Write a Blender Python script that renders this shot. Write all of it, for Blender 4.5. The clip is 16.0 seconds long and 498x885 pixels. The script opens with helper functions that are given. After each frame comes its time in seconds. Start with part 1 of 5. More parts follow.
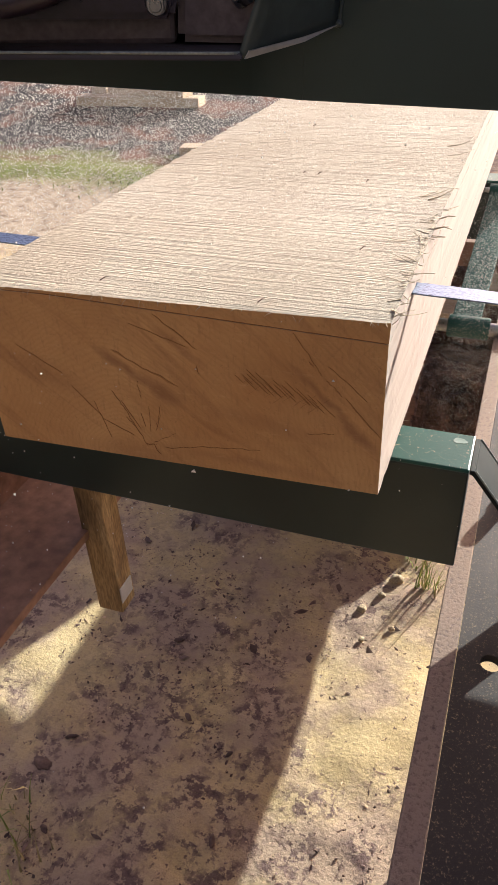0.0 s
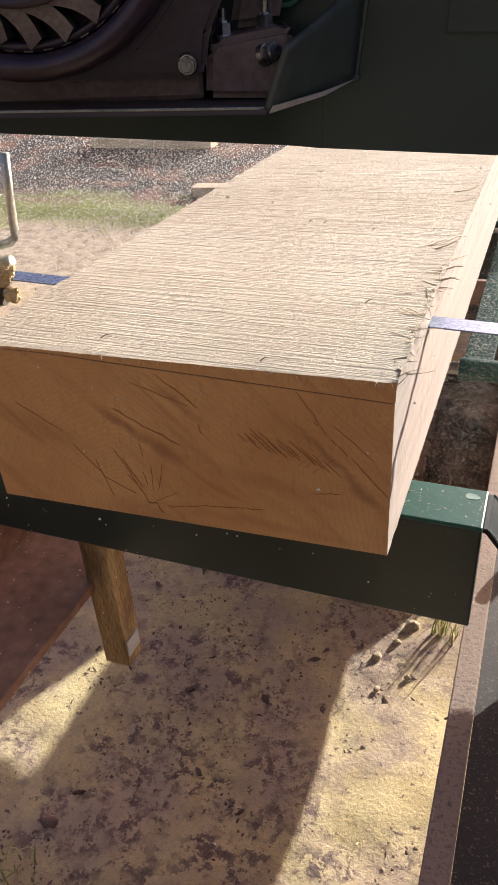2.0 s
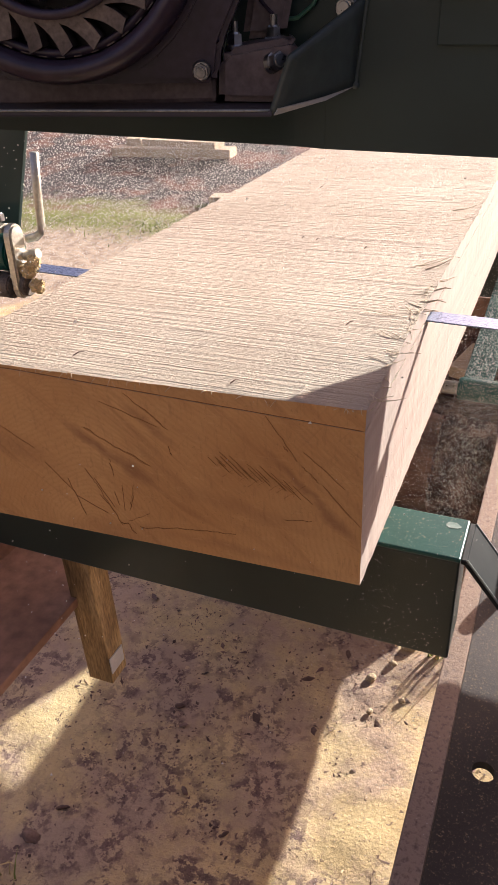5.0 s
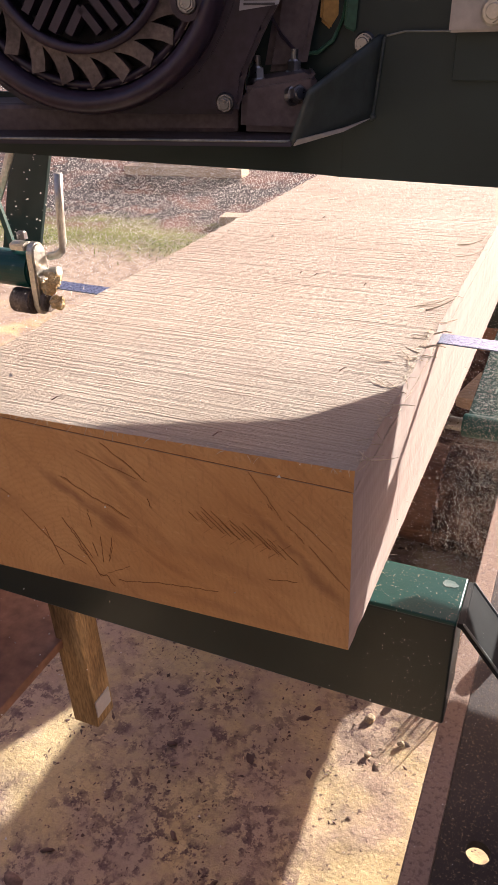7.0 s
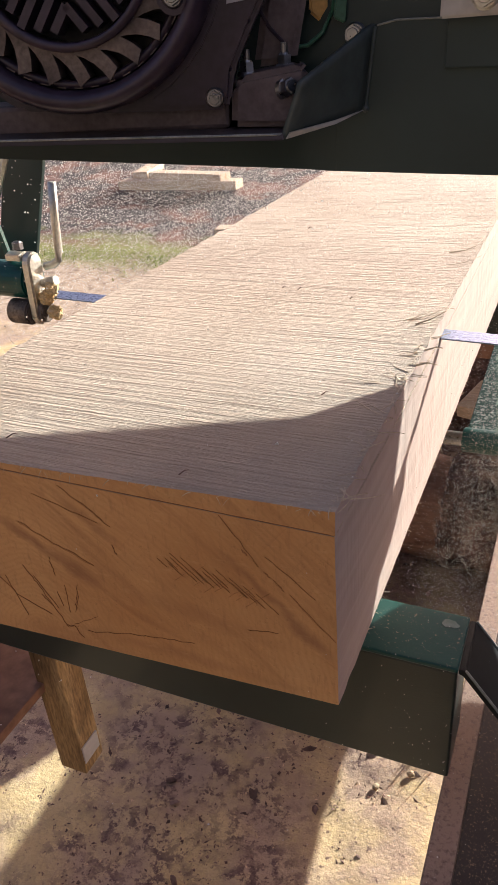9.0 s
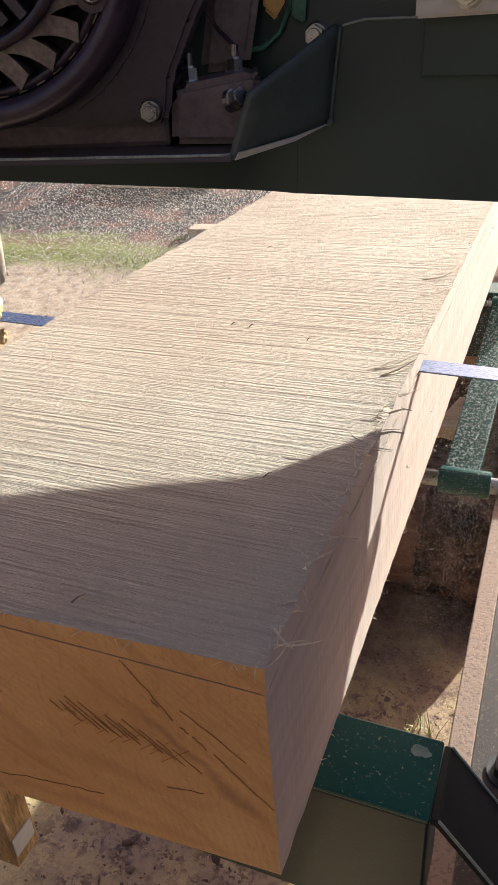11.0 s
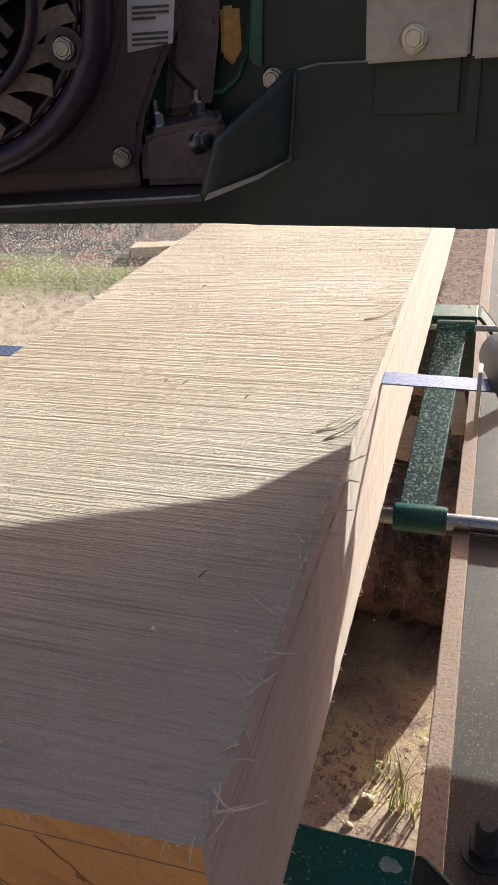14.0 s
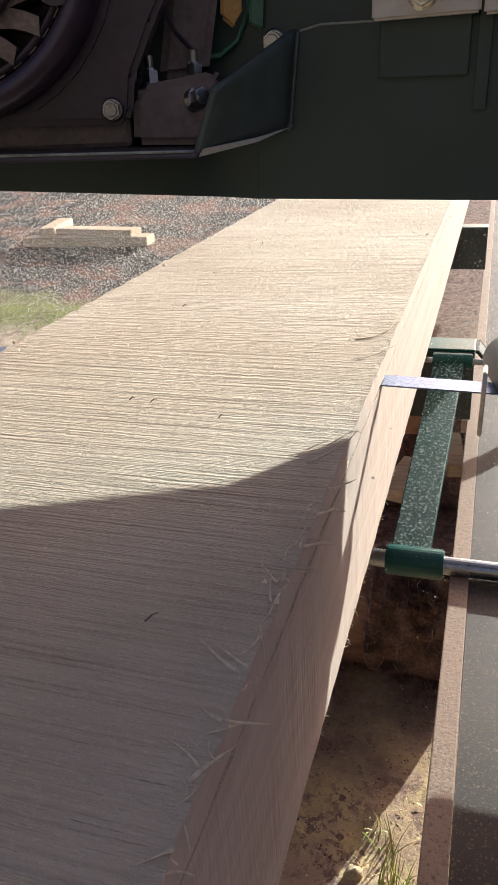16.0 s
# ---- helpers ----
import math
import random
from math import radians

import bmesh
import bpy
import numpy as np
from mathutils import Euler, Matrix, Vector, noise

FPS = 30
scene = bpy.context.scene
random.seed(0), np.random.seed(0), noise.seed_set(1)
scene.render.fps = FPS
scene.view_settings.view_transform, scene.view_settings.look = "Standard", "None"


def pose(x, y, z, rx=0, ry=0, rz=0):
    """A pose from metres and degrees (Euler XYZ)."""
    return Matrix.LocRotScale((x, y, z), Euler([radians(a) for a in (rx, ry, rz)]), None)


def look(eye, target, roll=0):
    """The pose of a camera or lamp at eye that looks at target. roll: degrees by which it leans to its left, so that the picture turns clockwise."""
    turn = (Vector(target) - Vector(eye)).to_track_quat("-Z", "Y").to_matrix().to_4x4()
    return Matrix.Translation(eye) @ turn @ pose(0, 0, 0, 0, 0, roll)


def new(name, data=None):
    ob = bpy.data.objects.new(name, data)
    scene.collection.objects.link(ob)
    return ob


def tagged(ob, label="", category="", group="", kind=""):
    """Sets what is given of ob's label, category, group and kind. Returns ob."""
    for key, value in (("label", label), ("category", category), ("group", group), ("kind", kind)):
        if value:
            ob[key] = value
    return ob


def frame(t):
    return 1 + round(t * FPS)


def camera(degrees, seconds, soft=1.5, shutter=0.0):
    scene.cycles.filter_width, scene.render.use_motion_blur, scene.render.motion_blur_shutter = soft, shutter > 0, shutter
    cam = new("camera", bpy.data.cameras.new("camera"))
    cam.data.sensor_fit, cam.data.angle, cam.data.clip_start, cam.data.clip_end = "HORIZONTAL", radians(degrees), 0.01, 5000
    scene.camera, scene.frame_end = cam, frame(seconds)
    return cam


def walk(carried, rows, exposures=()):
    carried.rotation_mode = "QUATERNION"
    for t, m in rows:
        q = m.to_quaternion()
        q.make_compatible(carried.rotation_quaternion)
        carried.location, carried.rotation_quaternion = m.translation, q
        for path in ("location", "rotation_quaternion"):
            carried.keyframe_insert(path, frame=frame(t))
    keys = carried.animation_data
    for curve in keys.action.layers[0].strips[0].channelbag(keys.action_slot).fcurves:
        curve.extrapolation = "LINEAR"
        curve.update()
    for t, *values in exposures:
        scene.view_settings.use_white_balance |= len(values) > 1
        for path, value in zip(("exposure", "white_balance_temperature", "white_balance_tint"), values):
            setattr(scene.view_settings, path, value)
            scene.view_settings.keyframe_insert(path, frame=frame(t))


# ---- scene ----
# Lengths below are drawn in units of U metres.
U = 1.3
cam = camera(37.26, 16.0, soft=1.25)
PATH = [
    (0, (0.0721, -0.4528, 0.8629), (-0.2278, 0.3204, 0.3042), -2.39),
    (0.5, (0.0721, -0.4242, 0.8581), (-0.2427, 0.3605, 0.3241), -3.04),
    (1, (0.0728, -0.4280, 0.8639), (-0.2490, 0.3606, 0.3398), -3.34),
    (1.5, (0.0726, -0.4304, 0.8698), (-0.2494, 0.3590, 0.3471), -3.40),
    (2, (0.0722, -0.4268, 0.8714), (-0.2537, 0.3619, 0.3501), -3.48),
    (2.5, (0.0747, -0.4186, 0.8738), (-0.2531, 0.3736, 0.3590), -3.49),
    (3, (0.0757, -0.4146, 0.8736), (-0.2520, 0.3781, 0.3596), -3.35),
    (3.5, (0.0777, -0.4071, 0.8709), (-0.2508, 0.3851, 0.3567), -3.13),
    (5.8, (0.1056, -0.3880, 0.8770), (-0.2535, 0.3976, 0.3731), -2.57),
    (6, (0.1063, -0.3817, 0.8816), (-0.2543, 0.4051, 0.3808), -2.44),
    (6.5, (0.0990, -0.3682, 0.8797), (-0.2641, 0.4204, 0.3835), -2.29),
    (7, (0.0985, -0.3574, 0.8803), (-0.2653, 0.4335, 0.3883), -2.24),
    (7.5, (0.0991, -0.3467, 0.8795), (-0.2644, 0.4446, 0.3879), -2.26),
    (8, (0.0993, -0.3364, 0.8775), (-0.2651, 0.4552, 0.3871), -2.26),
    (8.5, (0.0991, -0.3234, 0.8755), (-0.2727, 0.4701, 0.3937), -2.92),
    (9, (0.0983, -0.3048, 0.8704), (-0.2746, 0.4895, 0.3909), -4.26),
    (9.5, (0.0988, -0.2698, 0.8645), (-0.2650, 0.5285, 0.3846), -3.86),
    (9.7, (0.0929, -0.2440, 0.8767), (-0.2684, 0.5551, 0.3961), -4.20),
    (11.8, (0.0856, -0.1874, 0.8683), (-0.2580, 0.6150, 0.3803), -3.79),
    (12, (0.0902, -0.1854, 0.8675), (-0.2576, 0.6169, 0.3824), -4.65),
    (12.5, (0.0880, -0.1693, 0.8701), (-0.2536, 0.6337, 0.3818), -4.86),
    (13, (0.0808, -0.1424, 0.8846), (-0.2298, 0.6724, 0.3951), -5.14),
    (13.5, (0.0771, -0.1359, 0.8963), (-0.2189, 0.6853, 0.4086), -5.18),
    (14, (0.0795, -0.1334, 0.8897), (-0.2160, 0.6920, 0.4086), -5.20),
    (14.5, (0.0846, -0.1276, 0.8874), (-0.2106, 0.6988, 0.4080), -5.16),
    (15, (0.0831, -0.1146, 0.8852), (-0.2125, 0.7133, 0.4085), -4.99),
    (15.5, (0.0802, -0.0996, 0.8773), (-0.2163, 0.7347, 0.4124), -4.60),
    (16, (0.0738, -0.0803, 0.8456), (-0.2181, 0.7751, 0.4176), -3.73),
]
# advance of the saw head along the rails
HEAD_Y = [(0, 0.0989), (0.5, 0.1095), (1, 0.1202), (1.5, 0.1307), (2, 0.1412), (2.5, 0.1521), (3, 0.1639), (3.5, 0.1772), (5.8, 0.2320), (6, 0.2400), (6.5, 0.2492), (7, 0.2601), (7.5, 0.2732), (8, 0.2852), (8.5, 0.2960), (9, 0.3073), (9.5, 0.3190), (9.7, 0.3264), (11.8, 0.3648), (12, 0.3747), (12.5, 0.3850), (13, 0.3989), (13.5, 0.4102), (14, 0.4202), (14.5, 0.4320), (15, 0.4433), (15.5, 0.4527), (16, 0.4634)]
walk(cam, [(t, look(Vector(eye) * U, Vector(target) * U, roll)) for t, eye, target, roll in PATH], exposures=[(0.0, 1.24, 5860, 25), (3.5, 1.24, 5860, 25), (6.0, 1.42, 6180, 38), (8.0, 1.42, 6180, 38), (9.2, 1.32, 5930, 28), (12.0, 1.32, 5800, 22), (16.0, 1.22, 5760, 20)])

# ---- light: low sun ahead and to the side, clear sky
SUN = Vector((1.15, 2.85, 1.0)).normalized()
world = bpy.data.worlds.new("sky")
scene.world = world
world.use_nodes = True
wn = world.node_tree
sky = wn.nodes.new("ShaderNodeTexSky")
sky.sky_type = "NISHITA"
sky.sun_disc = False
sky.air_density, sky.dust_density, sky.ozone_density = 0.75, 5.5, 0.2
sky.sun_elevation = math.asin(SUN.z)
sky.sun_rotation = math.atan2(SUN.x, SUN.y)
warm = wn.nodes.new("ShaderNodeMix")
warm.data_type, warm.blend_type = "RGBA", "MULTIPLY"
warm.inputs["Factor"].default_value = 1.0
warm.inputs["B"].default_value = (1.08, 0.98, 0.90, 1)
wn.links.new(sky.outputs[0], warm.inputs["A"])
wn.links.new(warm.outputs["Result"], wn.nodes["Background"].inputs[0])
wn.nodes["Background"].inputs[1].default_value = 0.09
sun_data = bpy.data.lights.new("sun", "SUN")
sun_data.energy, sun_data.angle, sun_data.color = 4.7, radians(0.55), (0.92, 0.985, 0.77)
sun = new("sun", sun_data)
sun.matrix_world = look(SUN * 20, (0, 0, 0))

# ---- levels (metres)
GROUND, BUNK, TOP, KERF, RAIL = -0.155, 0.502, 0.650, 0.6325, 0.370
LEFT, RIGHT = -0.336, 0.0
TILT = 0.0243          # the blade dips this much per metre to the right


# ---- materials
def material(name, colours, rough=0.7, metal=0.0, scale=8.0, stretch=(1, 1, 1), bump=0.0, bump_scale=None, detail=6.0,
             fine=0.25, fine_scale=None, rough_var=0.1, random_tone=0.0, coat=0.0):
    """Noise-driven surface: a ramp of colours at a large scale, darkened by a fine grain, with relief from both."""
    m = bpy.data.materials.new(name)
    m.use_nodes = True
    nt = m.node_tree
    bsdf = nt.nodes["Principled BSDF"]
    geo = nt.nodes.new("ShaderNodeTexCoord")
    mp = nt.nodes.new("ShaderNodeMapping")
    mp.inputs["Scale"].default_value = [c / U for c in stretch]
    nt.links.new(geo.outputs["Object"], mp.inputs[0])
    big = nt.nodes.new("ShaderNodeTexNoise")
    big.inputs["Scale"].default_value, big.inputs["Detail"].default_value = scale, detail
    nt.links.new(mp.outputs[0], big.inputs["Vector"])
    ramp = nt.nodes.new("ShaderNodeValToRGB")
    el = ramp.color_ramp.elements
    n = len(colours)
    while len(el) < n:
        el.new(0.5)
    for i, c in enumerate(colours):
        el[i].position = 0.3 + 0.4 * i / max(1, n - 1)
        el[i].color = (*c, 1)
    nt.links.new(big.outputs["Fac"], ramp.inputs[0])
    grain = nt.nodes.new("ShaderNodeTexNoise")
    grain.inputs["Scale"].default_value = fine_scale or scale * 9
    grain.inputs["Detail"].default_value = 5
    nt.links.new(mp.outputs[0], grain.inputs["Vector"])
    rng = nt.nodes.new("ShaderNodeMapRange")
    rng.inputs["From Min"].default_value, rng.inputs["From Max"].default_value = 0.3, 0.7
    rng.inputs["To Min"].default_value, rng.inputs["To Max"].default_value = 1 - fine, 1 + fine * 0.5
    nt.links.new(grain.outputs["Fac"], rng.inputs["Value"])
    mul = nt.nodes.new("ShaderNodeMix")
    mul.data_type, mul.blend_type = "RGBA", "MULTIPLY"
    mul.inputs["Factor"].default_value = 1.0
    nt.links.new(ramp.outputs[0], mul.inputs["A"])
    nt.links.new(rng.outputs[0], mul.inputs["B"])
    colour = mul.outputs["Result"]
    if random_tone:
        info = nt.nodes.new("ShaderNodeNewGeometry")
        tone = nt.nodes.new("ShaderNodeMapRange")
        tone.inputs["To Min"].default_value, tone.inputs["To Max"].default_value = 1 - random_tone, 1 + random_tone
        nt.links.new(info.outputs["Random Per Island"], tone.inputs["Value"])
        mul2 = nt.nodes.new("ShaderNodeMix")
        mul2.data_type, mul2.blend_type = "RGBA", "MULTIPLY"
        mul2.inputs["Factor"].default_value = 1.0
        nt.links.new(colour, mul2.inputs["A"])
        nt.links.new(tone.outputs[0], mul2.inputs["B"])
        colour = mul2.outputs["Result"]
    nt.links.new(colour, bsdf.inputs["Base Color"])
    rr = nt.nodes.new("ShaderNodeMapRange")
    rr.inputs["To Min"].default_value, rr.inputs["To Max"].default_value = max(0.03, rough - rough_var), min(1, rough + rough_var)
    nt.links.new(grain.outputs["Fac"], rr.inputs["Value"])
    nt.links.new(rr.outputs[0], bsdf.inputs["Roughness"])
    bsdf.inputs["Metallic"].default_value = metal
    bsdf.inputs["Coat Weight"].default_value = coat
    if bump:
        src = grain
        if bump_scale:
            src = nt.nodes.new("ShaderNodeTexNoise")
            src.inputs["Scale"].default_value, src.inputs["Detail"].default_value = bump_scale, 4
            nt.links.new(mp.outputs[0], src.inputs["Vector"])
        b = nt.nodes.new("ShaderNodeBump")
        b.inputs["Strength"].default_value = 1.0
        b.inputs["Distance"].default_value = bump
        nt.links.new(src.outputs["Fac"], b.inputs["Height"])
        nt.links.new(b.outputs[0], bsdf.inputs["Normal"])
    return m


def mixnode(nt, a, b, fac, blend="MIX"):
    n = nt.nodes.new("ShaderNodeMix")
    n.data_type, n.blend_type = "RGBA", blend
    for key, v in (("A", a), ("B", b), ("Factor", fac)):
        sock = n.inputs[key]
        if isinstance(v, (tuple, float, int)):
            sock.default_value = (*v, 1) if isinstance(v, tuple) else v
        else:
            nt.links.new(v, sock)
    return n.outputs["Result"]


def noise_node(nt, vec, scale, detail=5.0, rough=0.55, stretch=None, distortion=0.0):
    if stretch:
        mp = nt.nodes.new("ShaderNodeMapping")
        mp.inputs["Scale"].default_value = stretch
        nt.links.new(vec, mp.inputs[0])
        vec = mp.outputs[0]
    n = nt.nodes.new("ShaderNodeTexNoise")
    n.inputs["Scale"].default_value, n.inputs["Detail"].default_value, n.inputs["Roughness"].default_value = scale, detail, rough
    n.inputs["Distortion"].default_value = distortion
    nt.links.new(vec, n.inputs["Vector"])
    return n.outputs["Fac"]


def remap(nt, value, a, b, c=0.0, d=1.0):
    n = nt.nodes.new("ShaderNodeMapRange")
    for key, v in (("From Min", a), ("From Max", b), ("To Min", c), ("To Max", d)):
        n.inputs[key].default_value = v
    nt.links.new(value, n.inputs["Value"])
    return n.outputs[0]


def blank(name):
    m = bpy.data.materials.new(name)
    m.use_nodes = True
    nt = m.node_tree
    tc = nt.nodes.new("ShaderNodeTexCoord")
    mp = nt.nodes.new("ShaderNodeMapping")
    mp.inputs["Scale"].default_value = (1 / U, 1 / U, 1 / U)
    nt.links.new(tc.outputs["Object"], mp.inputs[0])
    return m, nt, nt.nodes["Principled BSDF"], mp.outputs[0]


def bump_node(nt, bsdf, height, dist):
    b = nt.nodes.new("ShaderNodeBump")
    b.inputs["Distance"].default_value = dist
    nt.links.new(height, b.inputs["Height"])
    if bsdf.inputs["Normal"].is_linked:
        nt.links.new(bsdf.inputs["Normal"].links[0].from_socket, b.inputs["Normal"])
    nt.links.new(b.outputs[0], bsdf.inputs["Normal"])


def sawn_top_material():
    """Fresh band-sawn face: furry cross striations left by the teeth."""
    m, nt, bsdf, vec = blank("sawn_timber_top")
    big = noise_node(nt, vec, 5.0, 4)
    base = mixnode(nt, (0.44, 0.348, 0.256), (0.53, 0.445, 0.345), remap(nt, big, 0.35, 0.65))
    zone = noise_node(nt, vec, 3.0, 3, stretch=(1.2, 3.0, 1))
    stri = noise_node(nt, vec, 1.0, 5, 0.62, stretch=(5.5, 270, 40), distortion=0.25)
    dash = noise_node(nt, vec, 1.0, 3, 0.65, stretch=(22, 430, 40))
    fibre = noise_node(nt, vec, 1.0, 5, 0.7, stretch=(330, 520, 300))
    line = nt.nodes.new("ShaderNodeMath")
    line.operation = "MULTIPLY"
    nt.links.new(remap(nt, stri, 0.50, 0.66, 0.0, 0.58), line.inputs[0])
    nt.links.new(remap(nt, zone, 0.38, 0.60, 0.22, 1.0), line.inputs[1])
    base = mixnode(nt, base, (0.25, 0.172, 0.112), line.outputs[0])
    base = mixnode(nt, base, (0.27, 0.185, 0.120), remap(nt, dash, 0.58, 0.72, 0.0, 0.34))
    base = mixnode(nt, base, (0.60, 0.535, 0.430), remap(nt, fibre, 0.52, 0.70, 0.0, 0.7))
    nt.links.new(base, bsdf.inputs["Base Color"])
    bsdf.inputs["Roughness"].default_value = 0.9
    bump_node(nt, bsdf, stri, 0.0034)
    bump_node(nt, bsdf, dash, 0.0018)
    bump_node(nt, bsdf, fibre, 0.0015)
    return m


def sawn_side_material():
    m, nt, bsdf, vec = blank("sawn_timber_side")
    grain = noise_node(nt, vec, 1.0, 5, 0.6, stretch=(60, 2.2, 60), distortion=0.6)
    base = mixnode(nt, (0.45, 0.345, 0.285), (0.53, 0.420, 0.352), remap(nt, grain, 0.35, 0.65))
    streak = noise_node(nt, vec, 1.0, 4, 0.6, stretch=(40, 1.4, 38), distortion=0.3)
    base = mixnode(nt, base, (0.30, 0.205, 0.155), remap(nt, streak, 0.50, 0.70, 0.0, 0.26))
    teeth = noise_node(nt, vec, 1.0, 4, 0.6, stretch=(40, 260, 25))
    base = mixnode(nt, base, (0.46, 0.325, 0.235), remap(nt, teeth, 0.55, 0.8, 0.0, 0.3))
    nt.links.new(base, bsdf.inputs["Base Color"])
    bsdf.inputs["Roughness"].default_value = 0.82
    bump_node(nt, bsdf, teeth, 0.0008)
    return m


def end_grain_material():
    """Docked end: growth rings about the pith, rays, fine chainsaw cross scratches."""
    m, nt, bsdf, vec = blank("end_grain")
    sh = nt.nodes.new("ShaderNodeMapping")
    sh.inputs["Location"].default_value = (0.195, 0.0, -0.530)
    nt.links.new(vec, sh.inputs[0])
    wob = nt.nodes.new("ShaderNodeTexNoise")
    wob.inputs["Scale"].default_value = 9
    nt.links.new(vec, wob.inputs["Vector"])
    off = nt.nodes.new("ShaderNodeVectorMath")
    off.operation = "MULTIPLY_ADD"
    off.inputs[1].default_value = (0.05, 0.0, 0.05)
    nt.links.new(wob.outputs["Color"], off.inputs[0])
    nt.links.new(sh.outputs[0], off.inputs[2])
    flat = nt.nodes.new("ShaderNodeVectorMath")
    flat.operation = "MULTIPLY"
    flat.inputs[1].default_value = (1, 0, 1)
    nt.links.new(off.outputs[0], flat.inputs[0])
    wave = nt.nodes.new("ShaderNodeTexWave")
    wave.wave_type, wave.rings_direction = "RINGS", "SPHERICAL"
    wave.inputs["Scale"].default_value, wave.inputs["Distortion"].default_value = 78, 4.0
    wave.inputs["Detail"].default_value, wave.inputs["Detail Scale"].default_value = 3, 1.5
    nt.links.new(flat.outputs[0], wave.inputs["Vector"])
    big = noise_node(nt, vec, 7.0, 4)
    base = mixnode(nt, (0.54, 0.270, 0.092), (0.66, 0.372, 0.145), remap(nt, big, 0.35, 0.65))
    base = mixnode(nt, base, (0.44, 0.205, 0.066), remap(nt, wave.outputs["Fac"], 0.3, 1.0, 0.0, 0.16))
    rot = nt.nodes.new("ShaderNodeMapping")
    rot.inputs["Rotation"].default_value = (0, radians(-40), 0)
    nt.links.new(vec, rot.inputs[0])
    scratch = noise_node(nt, rot.outputs[0], 1.0, 4, 0.6, stretch=(11, 1, 260))
    rot2 = nt.nodes.new("ShaderNodeMapping")
    rot2.inputs["Rotation"].default_value = (0, radians(50), 0)
    nt.links.new(vec, rot2.inputs[0])
    hatch = noise_node(nt, rot2.outputs[0], 1.0, 4, 0.6, stretch=(14, 1, 330))
    zone = noise_node(nt, vec, 5.5, 2)
    for lines, amount in ((scratch, 0.40), (hatch, 0.22)):
        f = nt.nodes.new("ShaderNodeMath")
        f.operation = "MULTIPLY"
        nt.links.new(remap(nt, lines, 0.56, 0.72, 0.0, amount), f.inputs[0])
        nt.links.new(remap(nt, zone, 0.46, 0.62, 0.05, 1.0), f.inputs[1])
        base = mixnode(nt, base, (0.25, 0.10, 0.035), f.outputs[0])
    stain = noise_node(nt, rot.outputs[0], 1.0, 5, 0.6, stretch=(7, 1, 42), distortion=1.2)
    base = mixnode(nt, base, (0.34, 0.145, 0.046), remap(nt, stain, 0.50, 0.72, 0.0, 0.55))
    def blob(cx, cz, turn, lx, lz):
        """A soft-edged knot or stain lying along a slant."""
        mp = nt.nodes.new("ShaderNodeMapping")
        mp.vector_type = "TEXTURE"
        mp.inputs["Location"].default_value = (cx, 0.0, cz)
        mp.inputs["Rotation"].default_value = (0, radians(turn), 0)
        mp.inputs["Scale"].default_value = (lx, 1.0, lz)
        shake = nt.nodes.new("ShaderNodeVectorMath")
        shake.operation = "MULTIPLY_ADD"
        shake.inputs[1].default_value = (0.012, 0.0, 0.012)
        nt.links.new(wob2.outputs["Color"], shake.inputs[0])
        nt.links.new(vec, shake.inputs[2])
        nt.links.new(shake.outputs[0], mp.inputs[0])
        flat_ = nt.nodes.new("ShaderNodeVectorMath")
        flat_.operation = "MULTIPLY"
        flat_.inputs[1].default_value = (1, 0, 1)
        nt.links.new(mp.outputs[0], flat_.inputs[0])
        dist = nt.nodes.new("ShaderNodeVectorMath")
        dist.operation = "LENGTH"
        nt.links.new(flat_.outputs[0], dist.inputs[0])
        return dist.outputs["Value"]

    wob2 = nt.nodes.new("ShaderNodeTexNoise")
    wob2.inputs["Scale"].default_value, wob2.inputs["Detail"].default_value = 60, 4
    nt.links.new(vec, wob2.inputs["Vector"])
    for cx, cz, turn, lx, lz, dark in ((-0.201, 0.598, 36, 0.026, 0.0055, 0.75), (-0.170, 0.579, 38, 0.020, 0.0085, 0.85), (-0.152, 0.622, 42, 0.026, 0.0050, 0.55), (-0.040, 0.592, 47, 0.040, 0.0035, 0.70),
                                       (-0.012, 0.561, 45, 0.020, 0.0060, 0.75), (-0.190, 0.512, 5, 0.050, 0.0140, 0.45), (-0.100, 0.520, 4, 0.085, 0.0060, 0.35), (-0.280, 0.585, 20, 0.050, 0.0120, 0.35), (-0.085, 0.560, 10, 0.060, 0.0080, 0.30)):
        base = mixnode(nt, base, (0.27, 0.112, 0.042), remap(nt, blob(cx, cz, turn, lx, lz), 0.30, 1.25, dark * 0.78, 0.0))
    hairs = noise_node(nt, vec, 1.0, 4, 0.65, stretch=(330, 1, 55))
    base = mixnode(nt, base, (0.30, 0.135, 0.048), remap(nt, hairs, 0.54, 0.74, 0.0, 0.40))
    pale = noise_node(nt, vec, 1.0, 4, 0.65, stretch=(60, 1, 210))
    base = mixnode(nt, base, (0.74, 0.46, 0.21), remap(nt, pale, 0.56, 0.76, 0.0, 0.35))
    pores = noise_node(nt, vec, 420, 2)
    base = mixnode(nt, base, (0.24, 0.10, 0.035), remap(nt, pores, 0.62, 0.8, 0.0, 0.4))
    nt.links.new(base, bsdf.inputs["Base Color"])
    bsdf.inputs["Roughness"].default_value = 0.75
    bump_node(nt, bsdf, scratch, 0.0006)
    bump_node(nt, bsdf, pores, 0.0003)
    return m


